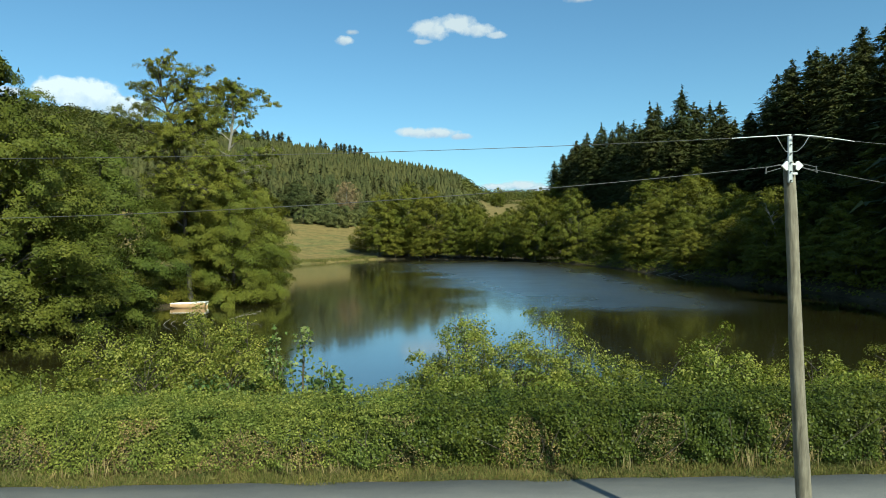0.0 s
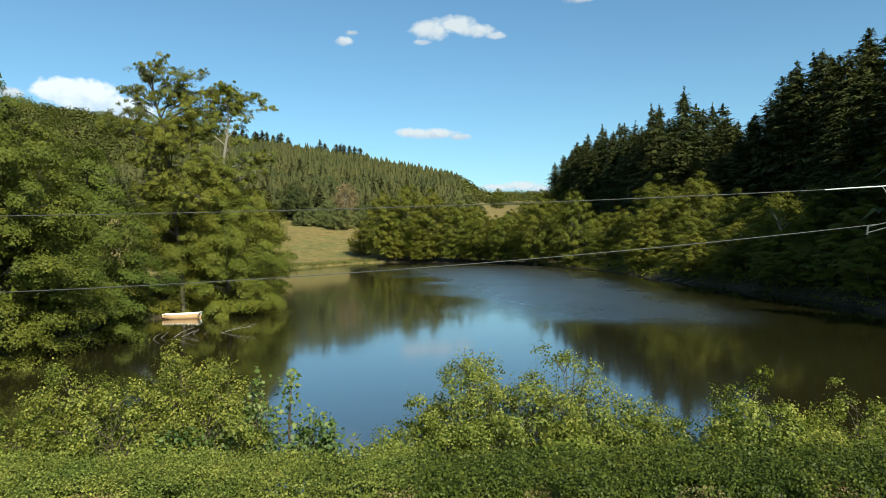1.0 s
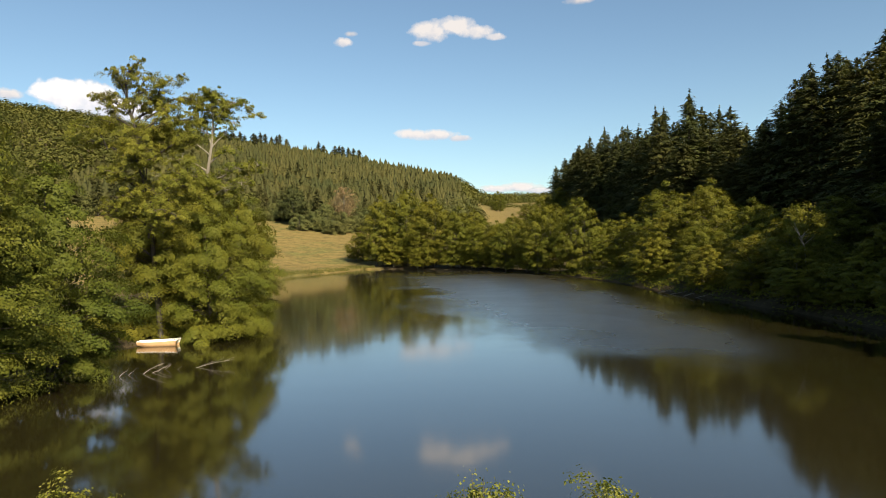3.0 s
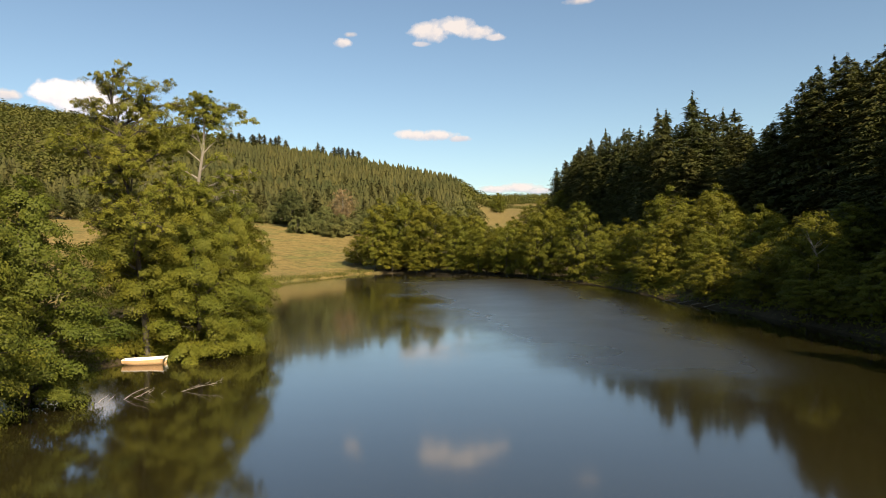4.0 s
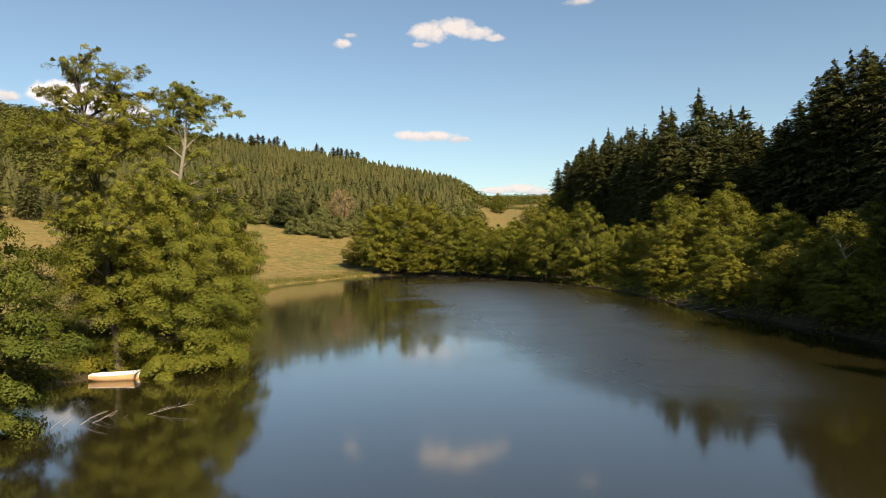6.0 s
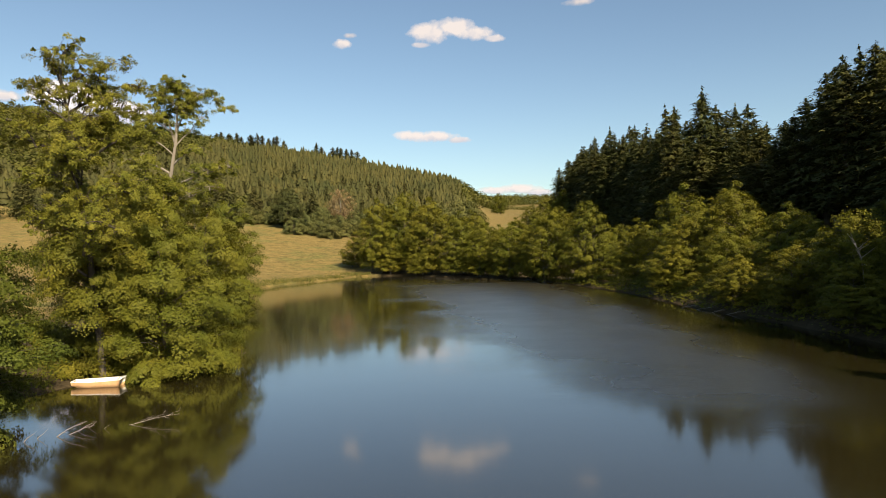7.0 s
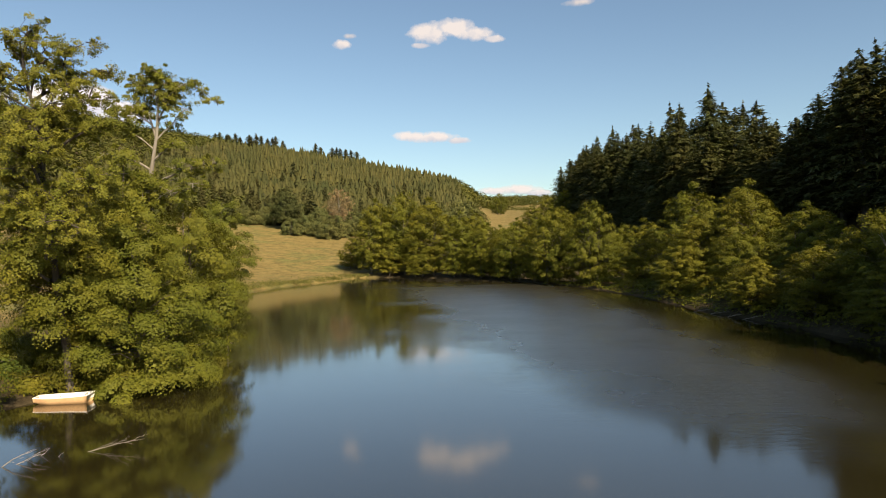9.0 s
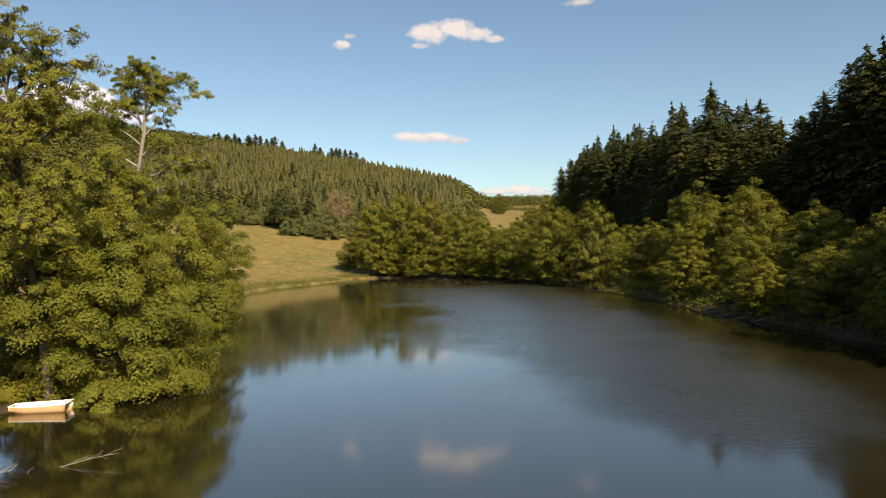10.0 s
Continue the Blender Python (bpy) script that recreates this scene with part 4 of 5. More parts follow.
nr = rng.normal(size=(len(px), 3)) * 0.5
nr[:, 2] += 1.0
nr[:, 0] -= np.sign(px) * 0.5
size = rng.uniform(0.4, 0.8, len(px)) * np.where((px < -15) & (py < 100), 0.4, 0.6)
low.leaves(rng, np.stack([px, py, pz], 1), nr, size, size * 0.7)
ob = new("waterside_scrub", low.mesh("waterside_scrub", M_FARLEAF))
tagged(ob, "low leafy growth under the trees along the waterline", "scrub", kind="stuff")

# ---- verge, hedge and shrubs on the dam ----
rng = np.random.default_rng(3)
verge = Soup()
m = 36000
px = rng.uniform(-16, 17, m)
py = ROAD_FAR - 0.06 + np.abs(rng.normal(0, 0.40, m)) + 0.12 * np.sin(px * 2.1) * np.sin(px * 0.7)
hgt = rng.uniform(0.04, 0.16, m) * (0.7 + 0.8 * np.clip(py - ROAD_FAR, 0, 0.6))
pos = np.stack([px, py, np.maximum(land(px, py), ROAD_Z - 0.09) + hgt * 0.42], 1)
nr = rng.normal(size=(m, 3))
nr[:, 2] *= 0.2
nr[:, 1] -= 0.5
verge.leaves(rng, pos, nr, hgt, hgt * 0.07 + 0.006, rng.normal(size=(m, 3)) * 0.7 + [0, 0, 1.6])
ob = new("verge_grass", verge.mesh("verge_grass", M_GRASS))
tagged(ob, "short dry and green grass on the lane's verge", "grass", kind="stuff")

hedge = new("bramble_hedge")
hedge.location = (0, 13.4, ROAD_Z)
leafy, stems = Soup(), Soup()
m = 195000
px = np.where(rng.uniform(0, 1, m) < 0.84, rng.uniform(-15, 16, m), rng.uniform(-34, 36, m))
grid = np.linspace(-35, 37, 2400)
bulge = np.array([0.7 * noise.noise(Vector((x * 0.55, 0.0, 7.0))) + 0.5 * noise.noise(Vector((x * 1.9, 3.0, 7.0))) for x in grid])
bl = np.interp(px, grid, bulge)
front = rng.uniform(0, 1, m) < 0.50
tall_h = 1.04 + 0.10 * bl
zz = np.where(front, tall_h * rng.uniform(0.02, 1, m) ** 0.8, tall_h + rng.normal(0, 0.05, m) + 0.07 * rng.exponential(0.5, m))
dent = np.array([noise.noise(Vector((a * 2.3, b * 2.3, 1.0))) for a, b in zip(px, zz)])
depth = np.where(front, -0.75 - 0.14 * bl - 0.34 * dent + 0.24 * (zz / tall_h) ** 2 + np.abs(rng.normal(0, 0.12, m)), rng.uniform(-0.45, 1.6, m))
zz = np.where(front, zz, zz + 0.06 * dent)
pos = np.stack([px, depth, zz], 1)
nr = rng.normal(size=(m, 3)) * 0.6
nr[:, 1] -= np.where(front, 0.9, 0.2)
nr[:, 2] += np.where(front, 0.45, 1.0)
size = rng.uniform(0.024, 0.056, m) * rng.choice([1.0, 1.0, 1.3], m) * np.where((px < -15) | (px > 16), 2.4, 1.0)
drying = Soup()
wilt = np.array([noise.noise(Vector((a * 0.75, b * 1.1, 9.0))) for a, b in zip(px, zz)]) + 0.25 * (0.5 - zz)
gone = front & (wilt > 0.16) & (rng.uniform(0, 1, m) < 0.55)
drying.leaves(rng, pos[gone], nr[gone], size[gone] * 1.1, size[gone] * 0.4)
ivy = Soup()
kind = np.array([noise.noise(Vector((a * 0.45, b * 0.9, 4.0))) for a, b in zip(px, zz)]) * 1.1 + np.clip((px + 2.0) / 6.0, -0.6, 0.75)
creeper = ~gone & (kind + rng.normal(0, 0.12, m) > 0.05)
plain = ~gone & ~creeper
leafy.leaves(rng, pos[plain], nr[plain], size[plain], size[plain] * 0.74)
ivy.leaves(rng, pos[creeper], nr[creeper], size[creeper] * 1.12, size[creeper] * 0.98)
# larger leaves in the dark ivy colour fill the inside of the whole hedge
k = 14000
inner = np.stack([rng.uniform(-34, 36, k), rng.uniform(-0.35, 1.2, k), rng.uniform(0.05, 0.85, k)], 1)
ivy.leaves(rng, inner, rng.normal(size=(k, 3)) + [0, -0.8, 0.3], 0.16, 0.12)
for i in range(150):
    x = rng.uniform(-15, 16)
    a = Vector((x, -0.35 + rng.normal() * 0.1, 0))
    b = Vector((x + rng.normal() * 0.4, -0.65 + rng.normal() * 0.15, rng.uniform(0.5, 1.1)))
    stems.tube([a, (a + b) / 2 + Vector((rng.normal() * 0.1, -0.05, 0.05)), b], [0.012, 0.009, 0.005], 4)
piece("foliage", leafy.mesh("foliage", M_BRAMBLE), hedge)
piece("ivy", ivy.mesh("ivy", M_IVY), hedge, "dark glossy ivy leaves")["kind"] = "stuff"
piece("withered_leaves", drying.mesh("withered_leaves", M_STRAW), hedge, "withered straw-brown leaves")["kind"] = "stuff"
piece("woody_growth", stems.mesh("woody_growth", M_TWIG), hedge, "dry brown bramble stems")["kind"] = "stuff"
straw = Soup()
for i in range(18):
    x, k = rng.uniform(-14, 15), int(rng.integers(8, 30))
    hgt = rng.uniform(0.18, 0.6) * rng.uniform(0.6, 1.0, k)
    p = np.stack([x + rng.normal(0, 0.16, k), -0.98 + rng.normal(0, 0.08, k), hgt * 0.5], 1)
    q = rng.normal(size=(k, 3)) * [0.6, 0.6, 0.15] + [0, -0.7, 0]
    straw.leaves(rng, p, q, hgt, 0.018, np.tile([0, 0, 3.0], (k, 1)) + rng.normal(size=(k, 3)) * 0.5)
piece("dry_grass", straw.mesh("dry_grass", M_STRAW), hedge, "dry straw-coloured stalks at the hedge foot")["kind"] = "stuff"
tagged(hedge, "clipped bramble and ivy hedge beside the lane", "hedge")

# low cover between the hedge and the water
cover = Soup()
m = 96000
px = np.where(rng.uniform(0, 1, m) < 0.82, rng.uniform(-19, 20, m), rng.uniform(-34, 36, m))
py = rng.uniform(14.6, 20.6, m)
base = land(px, py)
lump = np.array([noise.noise(Vector((a * 0.55, b * 0.55, 2.0))) for a, b in zip(px, py)])
top = np.clip(1.1 - 0.05 * (py - 14.6) + 0.7 * lump, 0.55, 2.0) * np.where(px < -10.2, 0.62, 1.0)
zz = base + top * rng.uniform(0.45, 1.0, m) ** 0.5
nr = rng.normal(size=(m, 3)) * 0.6
nr[:, 2] += 0.9
nr[:, 1] -= 0.3
size = rng.uniform(0.045, 0.095, m) * np.where((px < -19) | (px > 20), 2.2, 1.0)
cover.leaves(rng, np.stack([px, py, zz], 1), nr, size, size * 0.7)
ob = new("bramble_scrub", cover.mesh("bramble_scrub", M_SCRUB))
tagged(ob, "tangled green scrub on the bank between hedge and water", "scrub", kind="stuff")


def shrub(name, seed, height, spread, shoots, leaf, mat, per=180, fine=1.0, mound=0.0):
    """A many-stemmed shrub: arching shoots set with leaves along their length."""
    g = np.random.default_rng(seed)
    root = new(name)
    wood, crown = Soup(), Soup()
    for i in range(shoots):
        az = g.uniform(0, 6.28)
        reach = spread * g.uniform(0.15, 1.0) ** 0.7
        hh = height * (1 - 0.45 * (reach / spread) ** 1.5) * g.uniform(0.70, 1.06)
        d = np.array([math.cos(az), math.sin(az), 0])
        tip = d * reach
        tip[2] = hh
        ctrl = d * reach * 0.35
        ctrl[2] = hh * 0.55
        u = np.linspace(0, 1, 6)[:, None]
        line = (1 - u) ** 2 * (d * 0.1) + 2 * u * (1 - u) * ctrl + u * u * tip
        wood.tube([tuple(p) for p in line], [0.028, 0.024, 0.019, 0.014, 0.009, 0.004], 4)
        uu = g.uniform(0.22, 1.0, per)[:, None] ** 0.8
        p = (1 - uu) ** 2 * (d * 0.1) + 2 * uu * (1 - uu) * ctrl + uu * uu * tip
        p = p + g.normal(size=(per, 3)) * (0.11 + 0.26 * (1 - uu)) * [1, 1, 0.8] * fine
        q = g.normal(size=(per, 3)) * 0.7
        q[:, 2] += 0.7
        q[:, 1] -= 0.3
        s = leaf * g.uniform(0.65, 1.25, per)
        crown.leaves(g, p, q, s, s * 0.66)
    if mound:
        lines, c, o, r = crown_boughs(g, seed, height * 0.92, spread * 1.10, 0.25, 58, 0.35, (0, 0), 1.1)
        for base, mid, tip in lines:
            wood.tube([Vector(base), Vector(mid), Vector(tip)], [0.016, 0.010, 0.004], 4)
        sprays(crown, g, c, o, r * 0.32, 84, leaf * 1.08, flat=0.30, droop=0.3, aspect=0.68, up=0.5, out=0.4, dome=0.6)
    piece("woody_base", wood.mesh("woody_base", M_TWIG), root)["kind"] = "stuff"
    piece("foliage", crown.mesh("foliage", mat), root)
    return root


SHRUBS = [  # x, y, top, spread, shoots, seed
    (0.95, 19.3, 4.55, 1.0, 56, 201), (3.5, 19.0, 4.2, 1.35, 60, 202), (2.2, 18.7, 3.5, 1.5, 50, 203), (7.3, 16.5, 3.65, 0.8, 30, 204), (8.4, 17.2, 2.9, 1.3, 36, 205),
    (10.6, 17.5, 3.0, 1.5, 38, 206), (-6.7, 18.6, 4.8, 0.8, 34, 207), (-5.4, 18.4, 4.3, 0.9, 36, 208), (-9.2, 18.0, 4.5, 0.9, 36, 209), (-10.9, 17.6, 2.75, 1.2, 30, 210),
    (5.3, 18.4, 2.75, 1.3, 40, 211), (-5.6, 17.2, 3.4, 1.4, 42, 212), (-1.0, 18.4, 2.4, 0.9, 16, 213), (13.2, 18.0, 2.9, 1.5, 30, 214), (-13.4, 17.4, 2.7, 1.4, 26, 215),
    (4.2, 17.8, 3.0, 1.5, 38, 216), (0.4, 18.4, 3.2, 1.1, 34, 217), (-7.8, 17.2, 3.9, 1.4, 38, 218), (6.4, 17.0, 2.8, 1.1, 26, 219)]
for x, y, top, spread, shoots, seed in SHRUBS:
    z0 = height_at(x, y)
    s = shrub("sallow_shrub", seed, top - z0, spread, round(shoots * 0.36), 0.066, M_WILLOW, 110, 1.0, 1.0)
    s.location = (x, y, z0)
    tagged(s, "yellow-green sallow shrub with upright leafy shoots", "shrub", "shrubs on the dam")
for x, y, top, seed in ((-3.75, 17.7, 4.4, 220), (-4.4, 17.9, 4.1, 221), (-3.2, 17.9, 3.7, 222), (-5.1, 17.2, 3.7, 223), (-2.5, 17.6, 3.3, 224), (-6.0, 16.9, 3.3, 225)):
    z0 = height_at(x, y)
    s = shrub("poplar_sapling", seed, top - z0, 0.62, 9, 0.15, M_POPLAR, 62, 0.9)
    s.location = (x, y, z0)
    tagged(s, "slender poplar sapling with large pale leaves", "sapling", "saplings on the dam")

# ---- power line ----
POLE = Vector((5.05, 7.95, ROAD_Z))


def pole_thing(x, y, z, leanx):
    root = new("utility_pole")
    root.location = (x, y, z)
    s = Soup()
    pts, rad = [], []
    for i in range(15):
        u = i / 14
        pts.append((leanx * u + 0.012 * math.sin(u * 9), 0.01 * math.cos(u * 7), -0.5 + 6.1 * u))
        rad.append(0.104 - 0.034 * u + 0.003 * math.sin(u * 23))
    pts.append((leanx, 0, 5.68))
    rad.append(0.02)
    s.tube(pts, rad, 14)
    piece("shaft", s.mesh("shaft", M_POLE, True), root)
    bx = leanx - 0.03
    bm = bmesh.new()
    bmesh.ops.create_cube(bm, size=1)
    bmesh.ops.scale(bm, vec=(0.058, 0.035, 0.60), verts=bm.verts)
    bmesh.ops.bevel(bm, geom=bm.edges[:], offset=0.008, segments=1, affect="EDGES")
    bmesh.ops.translate(bm, vec=(bx, -0.09, 5.64), verts=bm.verts)
    bracket = part("bracket", bm, M_STEEL, root, "upright galvanised steel bracket")
    for k in range(5):
        bm = bmesh.new()
        bmesh.ops.create_cone(bm, cap_ends=True, segments=8, radius1=0.011, radius2=0.011, depth=0.02)
        bmesh.ops.rotate(bm, matrix=Matrix.Rotation(math.pi / 2, 3, "X"), verts=bm.verts)
        bmesh.ops.translate(bm, vec=(bx, -0.117, 5.37 + 0.115 * k), verts=bm.verts)
        part("bolt", bm, M_CABLE, bracket)
    for k in range(2):
        bm = bmesh.new()
        bmesh.ops.create_cube(bm, size=1)
        bmesh.ops.scale(bm, vec=(0.07, 0.012, 0.028), verts=bm.verts)
        bmesh.ops.bevel(bm, geom=bm.edges[:], offset=0.004, segments=1, affect="EDGES")
        bmesh.ops.translate(bm, vec=(bx + 0.062, -0.09, 5.46 + 0.12 * k), verts=bm.verts)
        part("clip", bm, M_PORCELAIN, bracket, "white metal clip")
    for sgn in (-1, 1):
        bm = bmesh.new()
        pts = [bm.verts.new((sgn * u, -0.012, w)) for u, w in ((0.045, 0.048), (0.078, 0.062), (0.138, 0.0), (0.078, -0.062), (0.045, -0.048))]
        face = bm.faces.new(pts)
        top = bmesh.ops.extrude_face_region(bm, geom=[face])
        bmesh.ops.translate(bm, vec=(0, 0.03, 0), verts=[v for v in top["geom"] if isinstance(v, bmesh.types.BMVert)])
        bmesh.ops.recalc_face_normals(bm, faces=bm.faces[:])
        bmesh.ops.translate(bm, vec=(leanx, -0.09, 5.56), verts=bm.verts)
        part("anchor_plate", bm, M_PORCELAIN, root, "white angled anchor plate")
        s = Soup()
        for dz in (-0.03, 0.03):
            s.tube([(leanx + sgn * 0.13, -0.08, 5.56 + dz * 0.8), (leanx + sgn * 0.33, -0.06, 5.512 + dz)], [0.006, 0.006], 6)
        s.tube([(leanx + sgn * 0.32, -0.06, 5.555), (leanx + sgn * 0.33, -0.06, 5.465)], [0.013, 0.013], 6)
        piece("strain_clamp", s.mesh("strain_clamp", M_CABLE), root)
        s = Soup()
        s.tube([(bx, -0.10, 5.73), (bx + sgn * 0.08, -0.13, 5.745), (bx + sgn * 0.14, -0.16, 5.81), (bx + sgn * 0.19, -0.17, 5.90), (bx + sgn * 0.22, -0.17, 5.942)], [0.004] * 5, 5)
        piece("jumper_wire", s.mesh("jumper_wire", M_STEEL), root, "thin curved connecting wire")
    s = Soup()
    s.tube([(bx, -0.09, 5.91), (bx, -0.09, 5.95)], [0.020, 0.014], 8)
    piece("insulator", s.mesh("insulator", M_PORCELAIN), root)
    return tagged(root, "weathered round wooden utility pole with steel bracket", "utility pole", "poles of the power line")


pole_thing(POLE.x, POLE.y, POLE.z, -0.22)
LINE_TURN = 0.035
ENDS = (-13.0, 44.0)
for x in ENDS:
    y = POLE.y + (LINE_TURN * (x - 5) if x < 0 else 0)
    pole_thing(x, y, height_at(x, y), -0.05)


def wire(name, z_mid, sag, low_left, radius, x0, y0, turn):
    """A cable from the pole to its neighbours on both sides, hanging in a shallow curve; the line bends at the pole."""
    s = Soup()
    for xe, low in ((ENDS[0], low_left), (ENDS[1], 24.5)):
        pts = []
        for i in range(31):
            x = x0 + (xe - x0) * (i / 30) ** 1.4
            k = sag * (1.0 if xe < 0 else 1.25)
            pts.append((x, y0 + (turn * (x - x0) if xe < 0 else 0), z_mid + k * ((x - low) ** 2 - (x0 - low) ** 2)))
        s.tube(pts, [radius] * 31, 6)
    return tagged(new(name, s.mesh(name, M_CABLE, True)), "thin grey overhead cable strung between poles", "cable", "power line cables")


upper = wire("overhead_cable", 7.642, 0.0024, -3.5, 0.0034, 4.80, 7.78, 0.010)
lower = wire("overhead_cable", 7.285, 0.0043, -6.7, 0.0042, 4.82, 7.95, 0.045)
for sgn in (-1, 1):
    s = Soup()
    bend = 0.010 if sgn < 0 else 0
    s.tube([(4.80 + sgn * 0.02, POLE.y - 0.17, 7.650), (4.80 + sgn * 0.22, POLE.y - 0.17 - 0.22 * bend, 7.637 - 0.006 * (sgn > 0)), (4.80 + sgn * 0.50, POLE.y - 0.17 - 0.5 * bend, 7.625 - 0.030 * (sgn > 0)), (4.80 + sgn * 0.78, POLE.y - 0.17 - 0.78 * bend, 7.611 - 0.061 * (sgn > 0))], [0.005, 0.0065, 0.0065, 0.005], 8)
    piece("sleeve", s.mesh("sleeve", M_SLEEVE, True), upper, "white insulating sleeve")


# ---- rowing boat ----
def rowing_boat(x, y, turn):
    root = new("rowing_boat")
    root.matrix_basis = pose(x, y, 0, 0, 0, turn)
    L, hull, inside = 3.35, Soup(), Soup()
    st = np.linspace(0, 1, 15)

    def section(u, shrink):
        beam = (0.72 - 0.26 * max(0, (u - 0.68) / 0.32) ** 1.3) - shrink
        sheer = 0.39 + 0.13 * (1 - u) ** 2 + 0.05 * u ** 2 - (0 if shrink == 0 else 0.012)
        keel = -0.10 + 0.22 * max(0, (u - 0.75) / 0.25) + shrink
        xx = -L / 2 + L * u
        rake = 0.10 if u < 0.01 else 0.0
        return [(xx - rake, -beam, sheer), (xx - rake / 2, -beam * 0.93, sheer * 0.5), (xx, -beam * 0.72, keel + 0.02), (xx, 0, keel), (xx, beam * 0.72, keel + 0.02), (xx - rake / 2, beam * 0.93, sheer * 0.5), (xx - rake, beam, sheer)]

    for soup, shrink in ((hull, 0), (inside, 0.045)):
        v = np.array([section(u, shrink) for u in st]).reshape(-1, 3)
        f = [(i * 7 + k, i * 7 + k + 1, (i + 1) * 7 + k + 1, (i + 1) * 7 + k) for i in range(14) for k in range(6)]
        f += [(0, 1, 5, 6), (1, 2, 4, 5), (2, 3, 3, 4)][:2] + [(14 * 7 + 6, 14 * 7 + 5, 14 * 7 + 1, 14 * 7), (14 * 7 + 5, 14 * 7 + 4, 14 * 7 + 2, 14 * 7 + 1)]
        soup.add(v, f)
    piece("hull", hull.mesh("hull", M_HULL, False), root, "faded tan outer hull")
    piece("lining", inside.mesh("lining", M_BOATIN, False), root, "white painted inside")
    rim = Soup()
    for side in (0, 6):
        pts = [section(u, 0.02)[side] for u in st]
        rim.tube([(p[0], p[1], p[2] + 0.02) for p in pts], [0.035] * 15, 6)
    for u in (0.0, 1.0):
        a, b = section(u, 0.02)[0], section(u, 0.02)[6]
        rim.tube([(a[0], a[1], a[2] + 0.02), (b[0], b[1], b[2] + 0.02)], [0.035, 0.035], 6)
    piece("gunwale", rim.mesh("gunwale", M_BOATIN, True), root, "white rounded rim")
    for u, w in ((0.12, 0.42), (0.48, 0.24), (0.84, 0.5)):
        sec = section(u, 0.05)
        bm = bmesh.new()
        bmesh.ops.create_cube(bm, size=1)
        bmesh.ops.scale(bm, vec=(w, abs(sec[0][1]) * 1.9 * (0.8 if u > 0.8 else 1), 0.035), verts=bm.verts)
        bmesh.ops.bevel(bm, geom=bm.edges[:], offset=0.008, segments=1, affect="EDGES")
        bmesh.ops.translate(bm, vec=(sec[0][0], 0, 0.27), verts=bm.verts)
        part("thwart", bm, M_BOATIN, root)
    return tagged(root, "small white and tan rowing boat afloat under the trees", "boat")


rowing_boat(-25.1, 64.8, 187)


# ---- fallen branches, post and driftwood ----
def snag(name, seed, x, y, turn, length, rise, arms, thick, label):
    """A bleached branch that rises slantwise out of the water, with short side twigs."""
    g = random.Random(seed)
    s = Soup()
    thick *= 0.7
    main = [(length * u, 0.03 * length * math.sin(u * 5 + seed), -0.12 + (rise + 0.12) * (u ** 0.8 + 0.05 * math.sin(u * 8 + seed))) for u in (0, 0.2, 0.4, 0.6, 0.8, 1.0)]
    s.tube(main, [thick, thick * 0.9, thick * 0.75, thick * 0.55, thick * 0.4, 0.006], 6)
    for i in range(arms):
        u = 0.22 + 0.62 * (i + g.uniform(0.1, 0.9)) / arms
        k = min(4, int(u * 5))
        a = Vector(main[k]).lerp(Vector(main[k + 1]), u * 5 - k)
        reach = length * g.uniform(0.16, 0.34) * (1.15 - 0.5 * u)
        way = g.choice((-1, 1))
        b = a + Vector((g.uniform(0.7, 1.0), way * g.uniform(0.2, 0.7), g.uniform(-0.10, 0.45))) * reach
        m = (a + b) / 2 + Vector((0, way * 0.05, 0.10 * reach))
        s.tube([a, m, b], [thick * 0.42, thick * 0.28, 0.004], 5)
        for w in range(2 if reach > 0.4 else 1):
            e = m.lerp(b, 0.3 + 0.4 * w)
            tip = e + Vector((g.uniform(0.3, 0.9), g.uniform(-0.6, 0.6), g.uniform(-0.1, 0.7))) * reach * 0.45
            s.tube([e, (e + tip) / 2 + Vector((0, 0, 0.012)), tip], [thick * 0.2, thick * 0.15, 0.003], 4)
    ob = new(name, s.mesh(name, M_DEADWOOD, True))
    ob.matrix_basis = pose(x, y, 0.0, 0, 0, turn)
    return tagged(ob, label, "branch")


snag("fallen_branch", 3, -18.2, 54.1, 6, 3.2, 0.50, 8, 0.032, "long bleached branch rising slantwise from the water")
snag("fallen_branch", 4, -20.8, 52.0, 8, 1.7, 0.75, 4, 0.042, "bare pale stick rising out of the water")
snag("fallen_branch", 9, -20.4, 52.3, 14, 1.5, 0.42, 4, 0.034, "forked bare pale stick rising out of the water")
snag("fallen_branch", 10, -20.1, 52.8, 22, 1.1, 0.5, 3, 0.026, "forked bare pale stick rising out of the water")
snag("fallen_branch", 5, -21.9, 51.1, 4, 0.75, 0.55, 0, 0.035, "short broken stick in the water")
snag("fallen_branch", 6, -21.5, 51.6, 12, 0.6, 0.45, 0, 0.030, "short broken stick in the water")
snag("fallen_branch", 7, -19.8, 53.5, 15, 0.5, 0.32, 0, 0.025, "short broken stick in the water")
snag("fallen_branch", 8, -18.9, 53.4, -10, 0.5, 0.25, 0, 0.022, "short broken stick in the water")
for i, (x, y, turn) in enumerate(((34.6, 112, -60), (35.6, 109, -40), (36.4, 105.5, -75), (37.2, 103, -50))):
    snag("driftwood", 12 + i, x, y, turn, 3.0, 0.6, 8, 0.06, "pale dead branches at the shaded waterline")

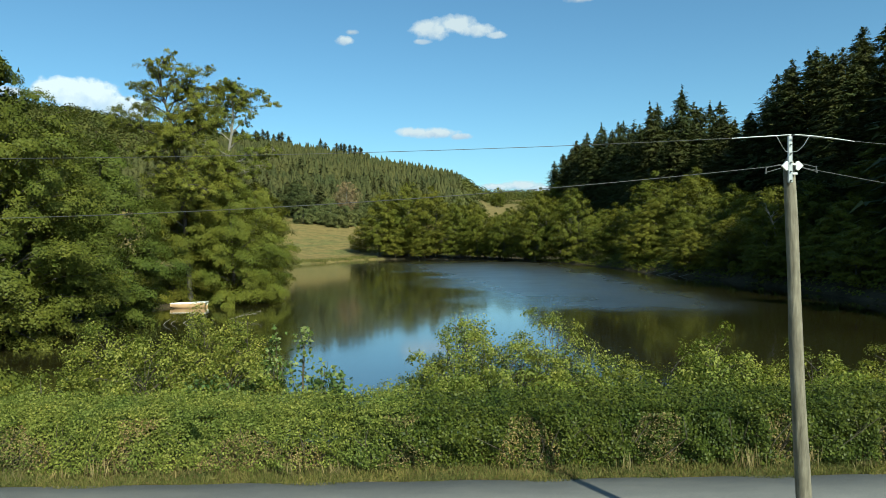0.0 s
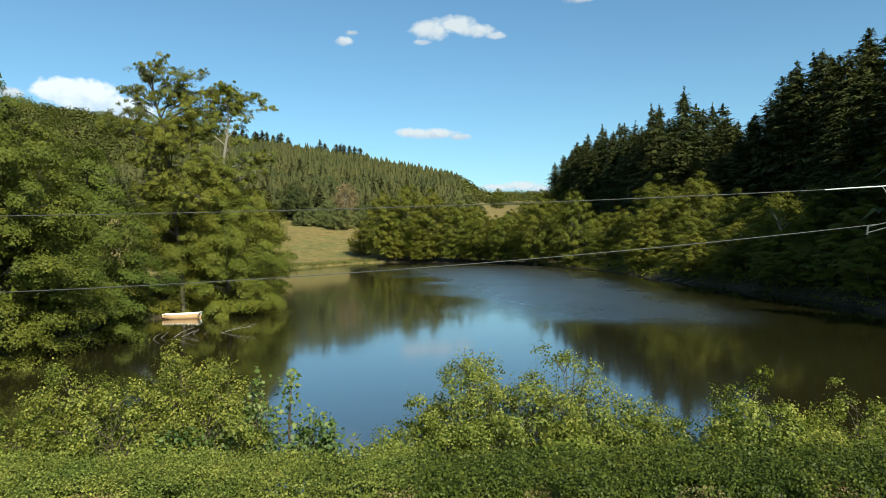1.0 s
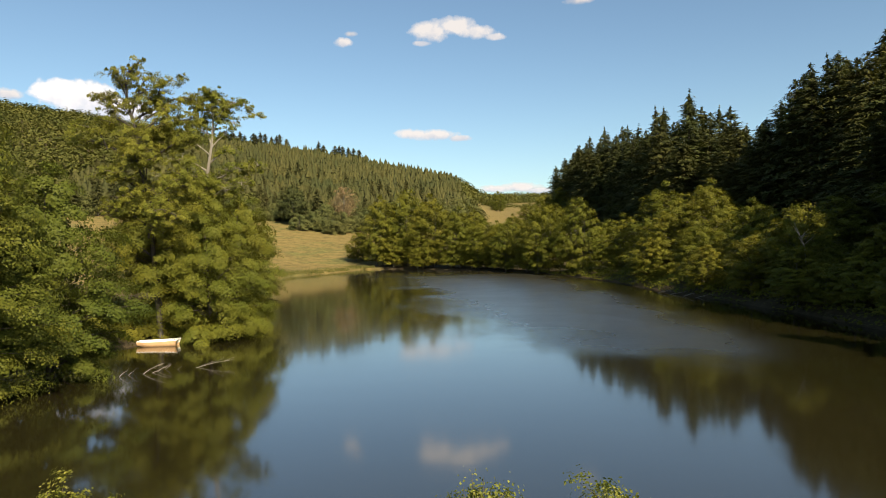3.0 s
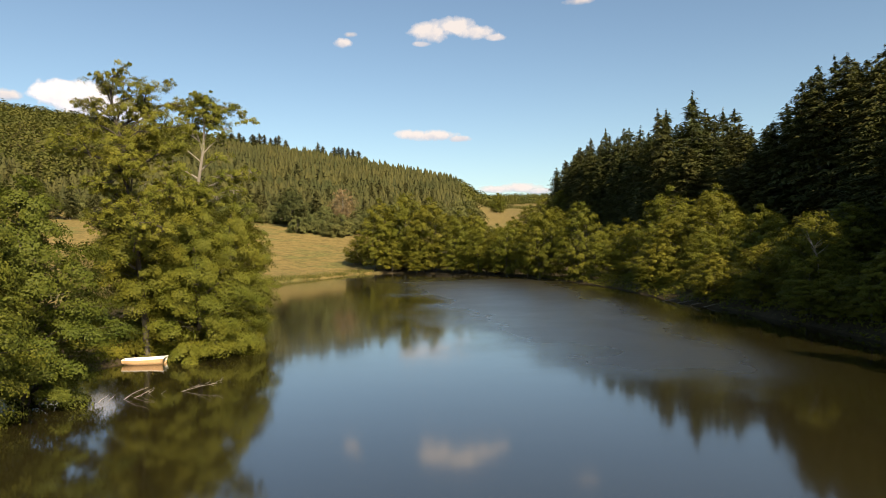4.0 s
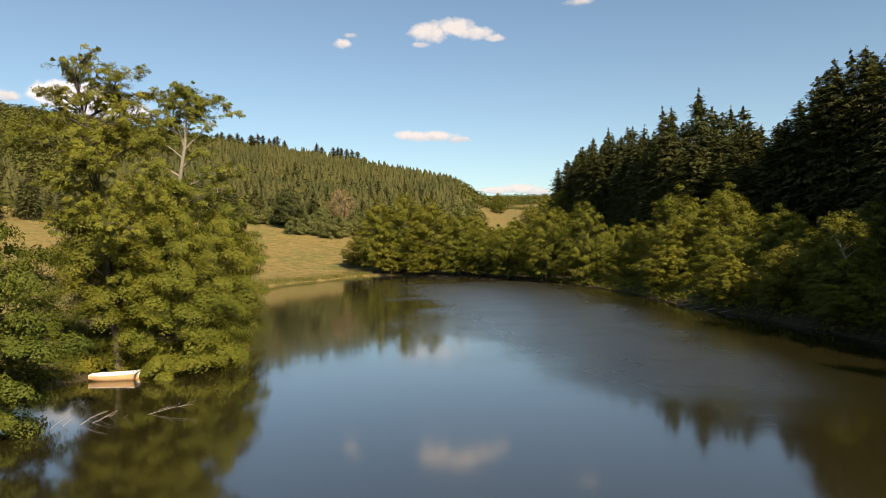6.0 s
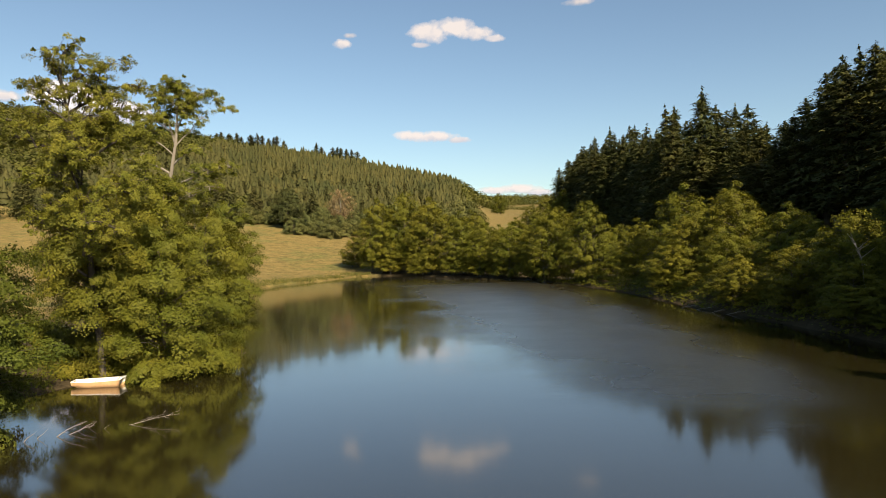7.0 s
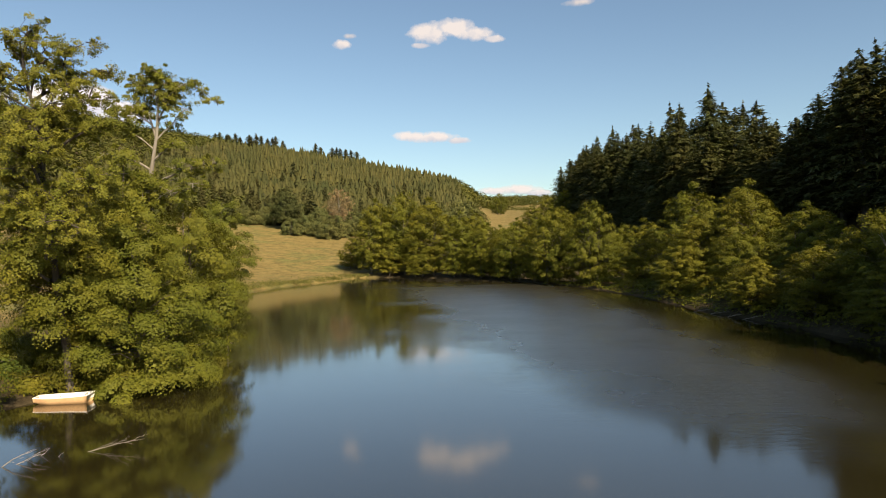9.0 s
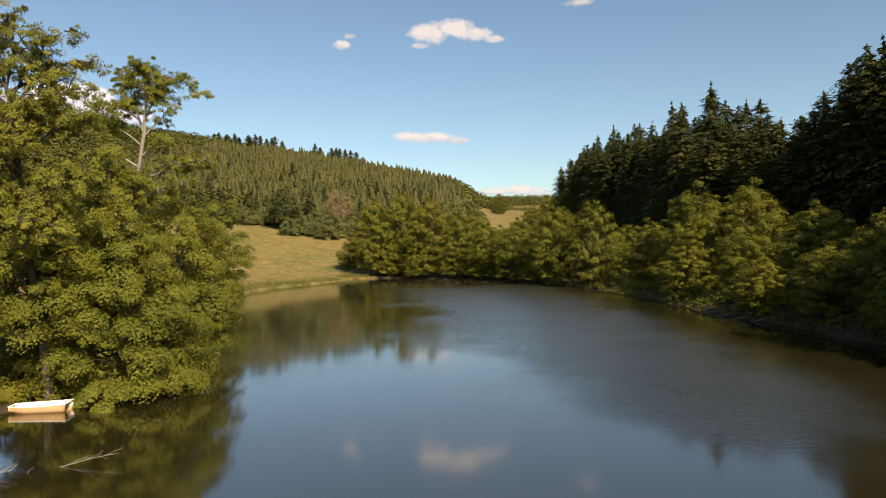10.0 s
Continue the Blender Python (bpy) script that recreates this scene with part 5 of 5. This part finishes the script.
dead = new("dead_tree")
s = Soup()
g = random.Random(9)
s.tube([(1.6, 1.0, -0.6), (1.0, 0.6, 4), (0.2, 0, 8), (-0.9, 0, 10.6)], [0.12, 0.09, 0.06, 0.015], 6)
for i in range(16):
    z = g.uniform(7.2, 10.0)
    a = Vector((0.2 - (z - 8) * 0.42, 0, z))
    b = a + Vector((g.uniform(-1.2, 1.3), g.uniform(-1.3, 0.5), g.uniform(0.3, 1.2)))
    s.tube([a, (a + b) / 2, b], [0.035, 0.025, 0.010], 4)
piece("branches", s.mesh("branches", M_DEADWOOD, True), dead)
stand(dead, 41.7, 82.0)
dead.location.z = -0.2
tree_tag(dead, "leafless bleached dead tree among the bank bushes")

post = new("mooring_post")
post.location = (-20.6, 84.4, -0.6)
s = Soup()
s.tube([(0, 0, -0.8), (0.03, 0, 1.2), (0.06, 0.02, 2.3)], [0.07, 0.065, 0.055], 8)
piece("stake", s.mesh("stake", M_DEADWOOD, True), post)
s = Soup()
s.tube([(-0.1, -0.05, 1.75), (0.5, -0.1, 1.45)], [0.05, 0.045], 6)
piece("crosspiece", s.mesh("crosspiece", M_DEADWOOD, True), post)
tagged(post, "bleached wooden stake with a short crosspiece in the shallows", "post")


# ---- clouds: far backdrop ----
def cloud_material(seed, puffs, lo, hi, glow):
    """A bank of soft puffs whose rims are broken up by fine noise; thin rims let the sky through."""
    m, n, l, b = material("cloud")
    at = n.new("ShaderNodeTexCoord").outputs["Object"]

    def maths(kind, x, y):
        k = n.new("ShaderNodeMath")
        k.operation = kind
        for sock, v in zip(k.inputs, (x, y)):
            if isinstance(v, (int, float)):
                sock.default_value = v
            else:
                l.new(v, sock)
        return k.outputs[0]

    body = None
    for x, y, rx, ry in puffs:
        mp = n.new("ShaderNodeMapping")
        mp.inputs["Location"].default_value, mp.inputs["Scale"].default_value = (-x / rx, -y / ry, 0), (1 / rx, 1 / ry, 0)
        l.new(at, mp.inputs[0])
        g = n.new("ShaderNodeTexGradient")
        g.gradient_type = "SPHERICAL"
        l.new(mp.outputs[0], g.inputs[0])
        body = g.outputs["Fac"] if body is None else maths("MAXIMUM", body, g.outputs["Fac"])
    t = n.new("ShaderNodeTexNoise")
    t.noise_dimensions = "4D"
    t.inputs["W"].default_value = seed
    t.inputs["Scale"].default_value, t.inputs["Detail"].default_value, t.inputs["Roughness"].default_value = 0.016, 7, 0.58
    l.new(at, t.inputs["Vector"])
    ragged = maths("ADD", body, maths("MULTIPLY", maths("SUBTRACT", t.outputs["Fac"], 0.5), 0.95))
    inside = ramp(n, l, body, [(0.0, (0, 0, 0)), (0.16, (1, 1, 1))])
    cover = mix_col(n, l, 1.0, ramp(n, l, ragged, [(lo, (0, 0, 0)), ((lo + hi) / 2, (0.55, 0.55, 0.55)), (hi, (0.98, 0.98, 0.98))]), inside, "MULTIPLY")
    sep = n.new("ShaderNodeSeparateXYZ")
    l.new(at, sep.inputs[0])
    tall = max(p[3] for p in puffs)
    lit = ramp(n, l, maths("ADD", maths("MULTIPLY", sep.outputs[1], 0.5 / tall), t.outputs["Fac"]), [(0.2, (0.70, 0.78, 0.90)), (0.62, (1.0, 1.0, 1.0))])
    e = n.new("ShaderNodeEmission")
    e.inputs["Strength"].default_value = glow
    l.new(lit, e.inputs["Color"])
    mx = n.new("ShaderNodeMixShader")
    l.new(cover, mx.inputs[0])
    l.new(n.new("ShaderNodeBsdfTransparent").outputs[0], mx.inputs[1])
    l.new(e.outputs[0], mx.inputs[2])
    l.new(mx.outputs[0], n["Material Output"].inputs["Surface"])
    return m


# bearing and elevation in degrees at 4.2 km; puffs as centre and half-size in metres; thin and dense limits; brightness
CLOUDS = [
    (1.48, 17.46, [(-158, 20, 165, 88), (0, 45, 170, 76), (123, 10, 175, 58), (240, -22, 95, 30), (-209, -52, 80, 24)], 0.20, 0.62, 0.46),
    (-0.40, 9.13, [(-146, 10, 150, 46), (-4, 3, 205, 46), (146, -18, 110, 28)], 0.20, 0.60, 0.48),
    (-28.07, 11.12, [(-137, 28, 170, 92), (-19, 9, 230, 118), (153, -40, 230, 86)], 0.10, 0.36, 0.58),
    (6.62, 4.40, [(-140, 4, 140, 34), (11, 10, 200, 42), (132, -12, 130, 30)], 0.18, 0.60, 0.48),
    (-8.33, 16.73, [(0, 0, 80, 40)], 0.22, 0.60, 0.46),
    (-7.69, 17.41, [(0, 0, 62, 24)], 0.26, 0.95, 0.40),
    (12.11, 19.48, [(0, 0, 130, 32)], 0.22, 0.85, 0.40),
    (-33.34, 11.08, [(0, 0, 100, 42)], 0.20, 0.62, 0.46)]
for i, (bearing, elev, puffs, lo, hi, glow) in enumerate(CLOUDS):
    b, e = radians(bearing), radians(elev)
    at = Vector((math.sin(b) * math.cos(e), math.cos(b) * math.cos(e), math.sin(e))) * 4200 + Vector((0, 10, 9))
    x0, x1 = min(p[0] - p[2] for p in puffs), max(p[0] + p[2] for p in puffs)
    y0, y1 = min(p[1] - p[3] for p in puffs), max(p[1] + p[3] for p in puffs)
    me = mesh_from("cloud", [(x0, y0, 0), (x1, y0, 0), (x1, y1, 0), (x0, y1, 0)], [(0, 1, 2, 3)], cloud_material(i * 3.7 + 1.0, puffs, lo, hi, glow))
    ob = new("cloud", me)
    ob.matrix_world = look(at, at * 2)
    tagged(ob, "small white fair-weather cloud in a blue sky", "cloud", "clouds", "structure")
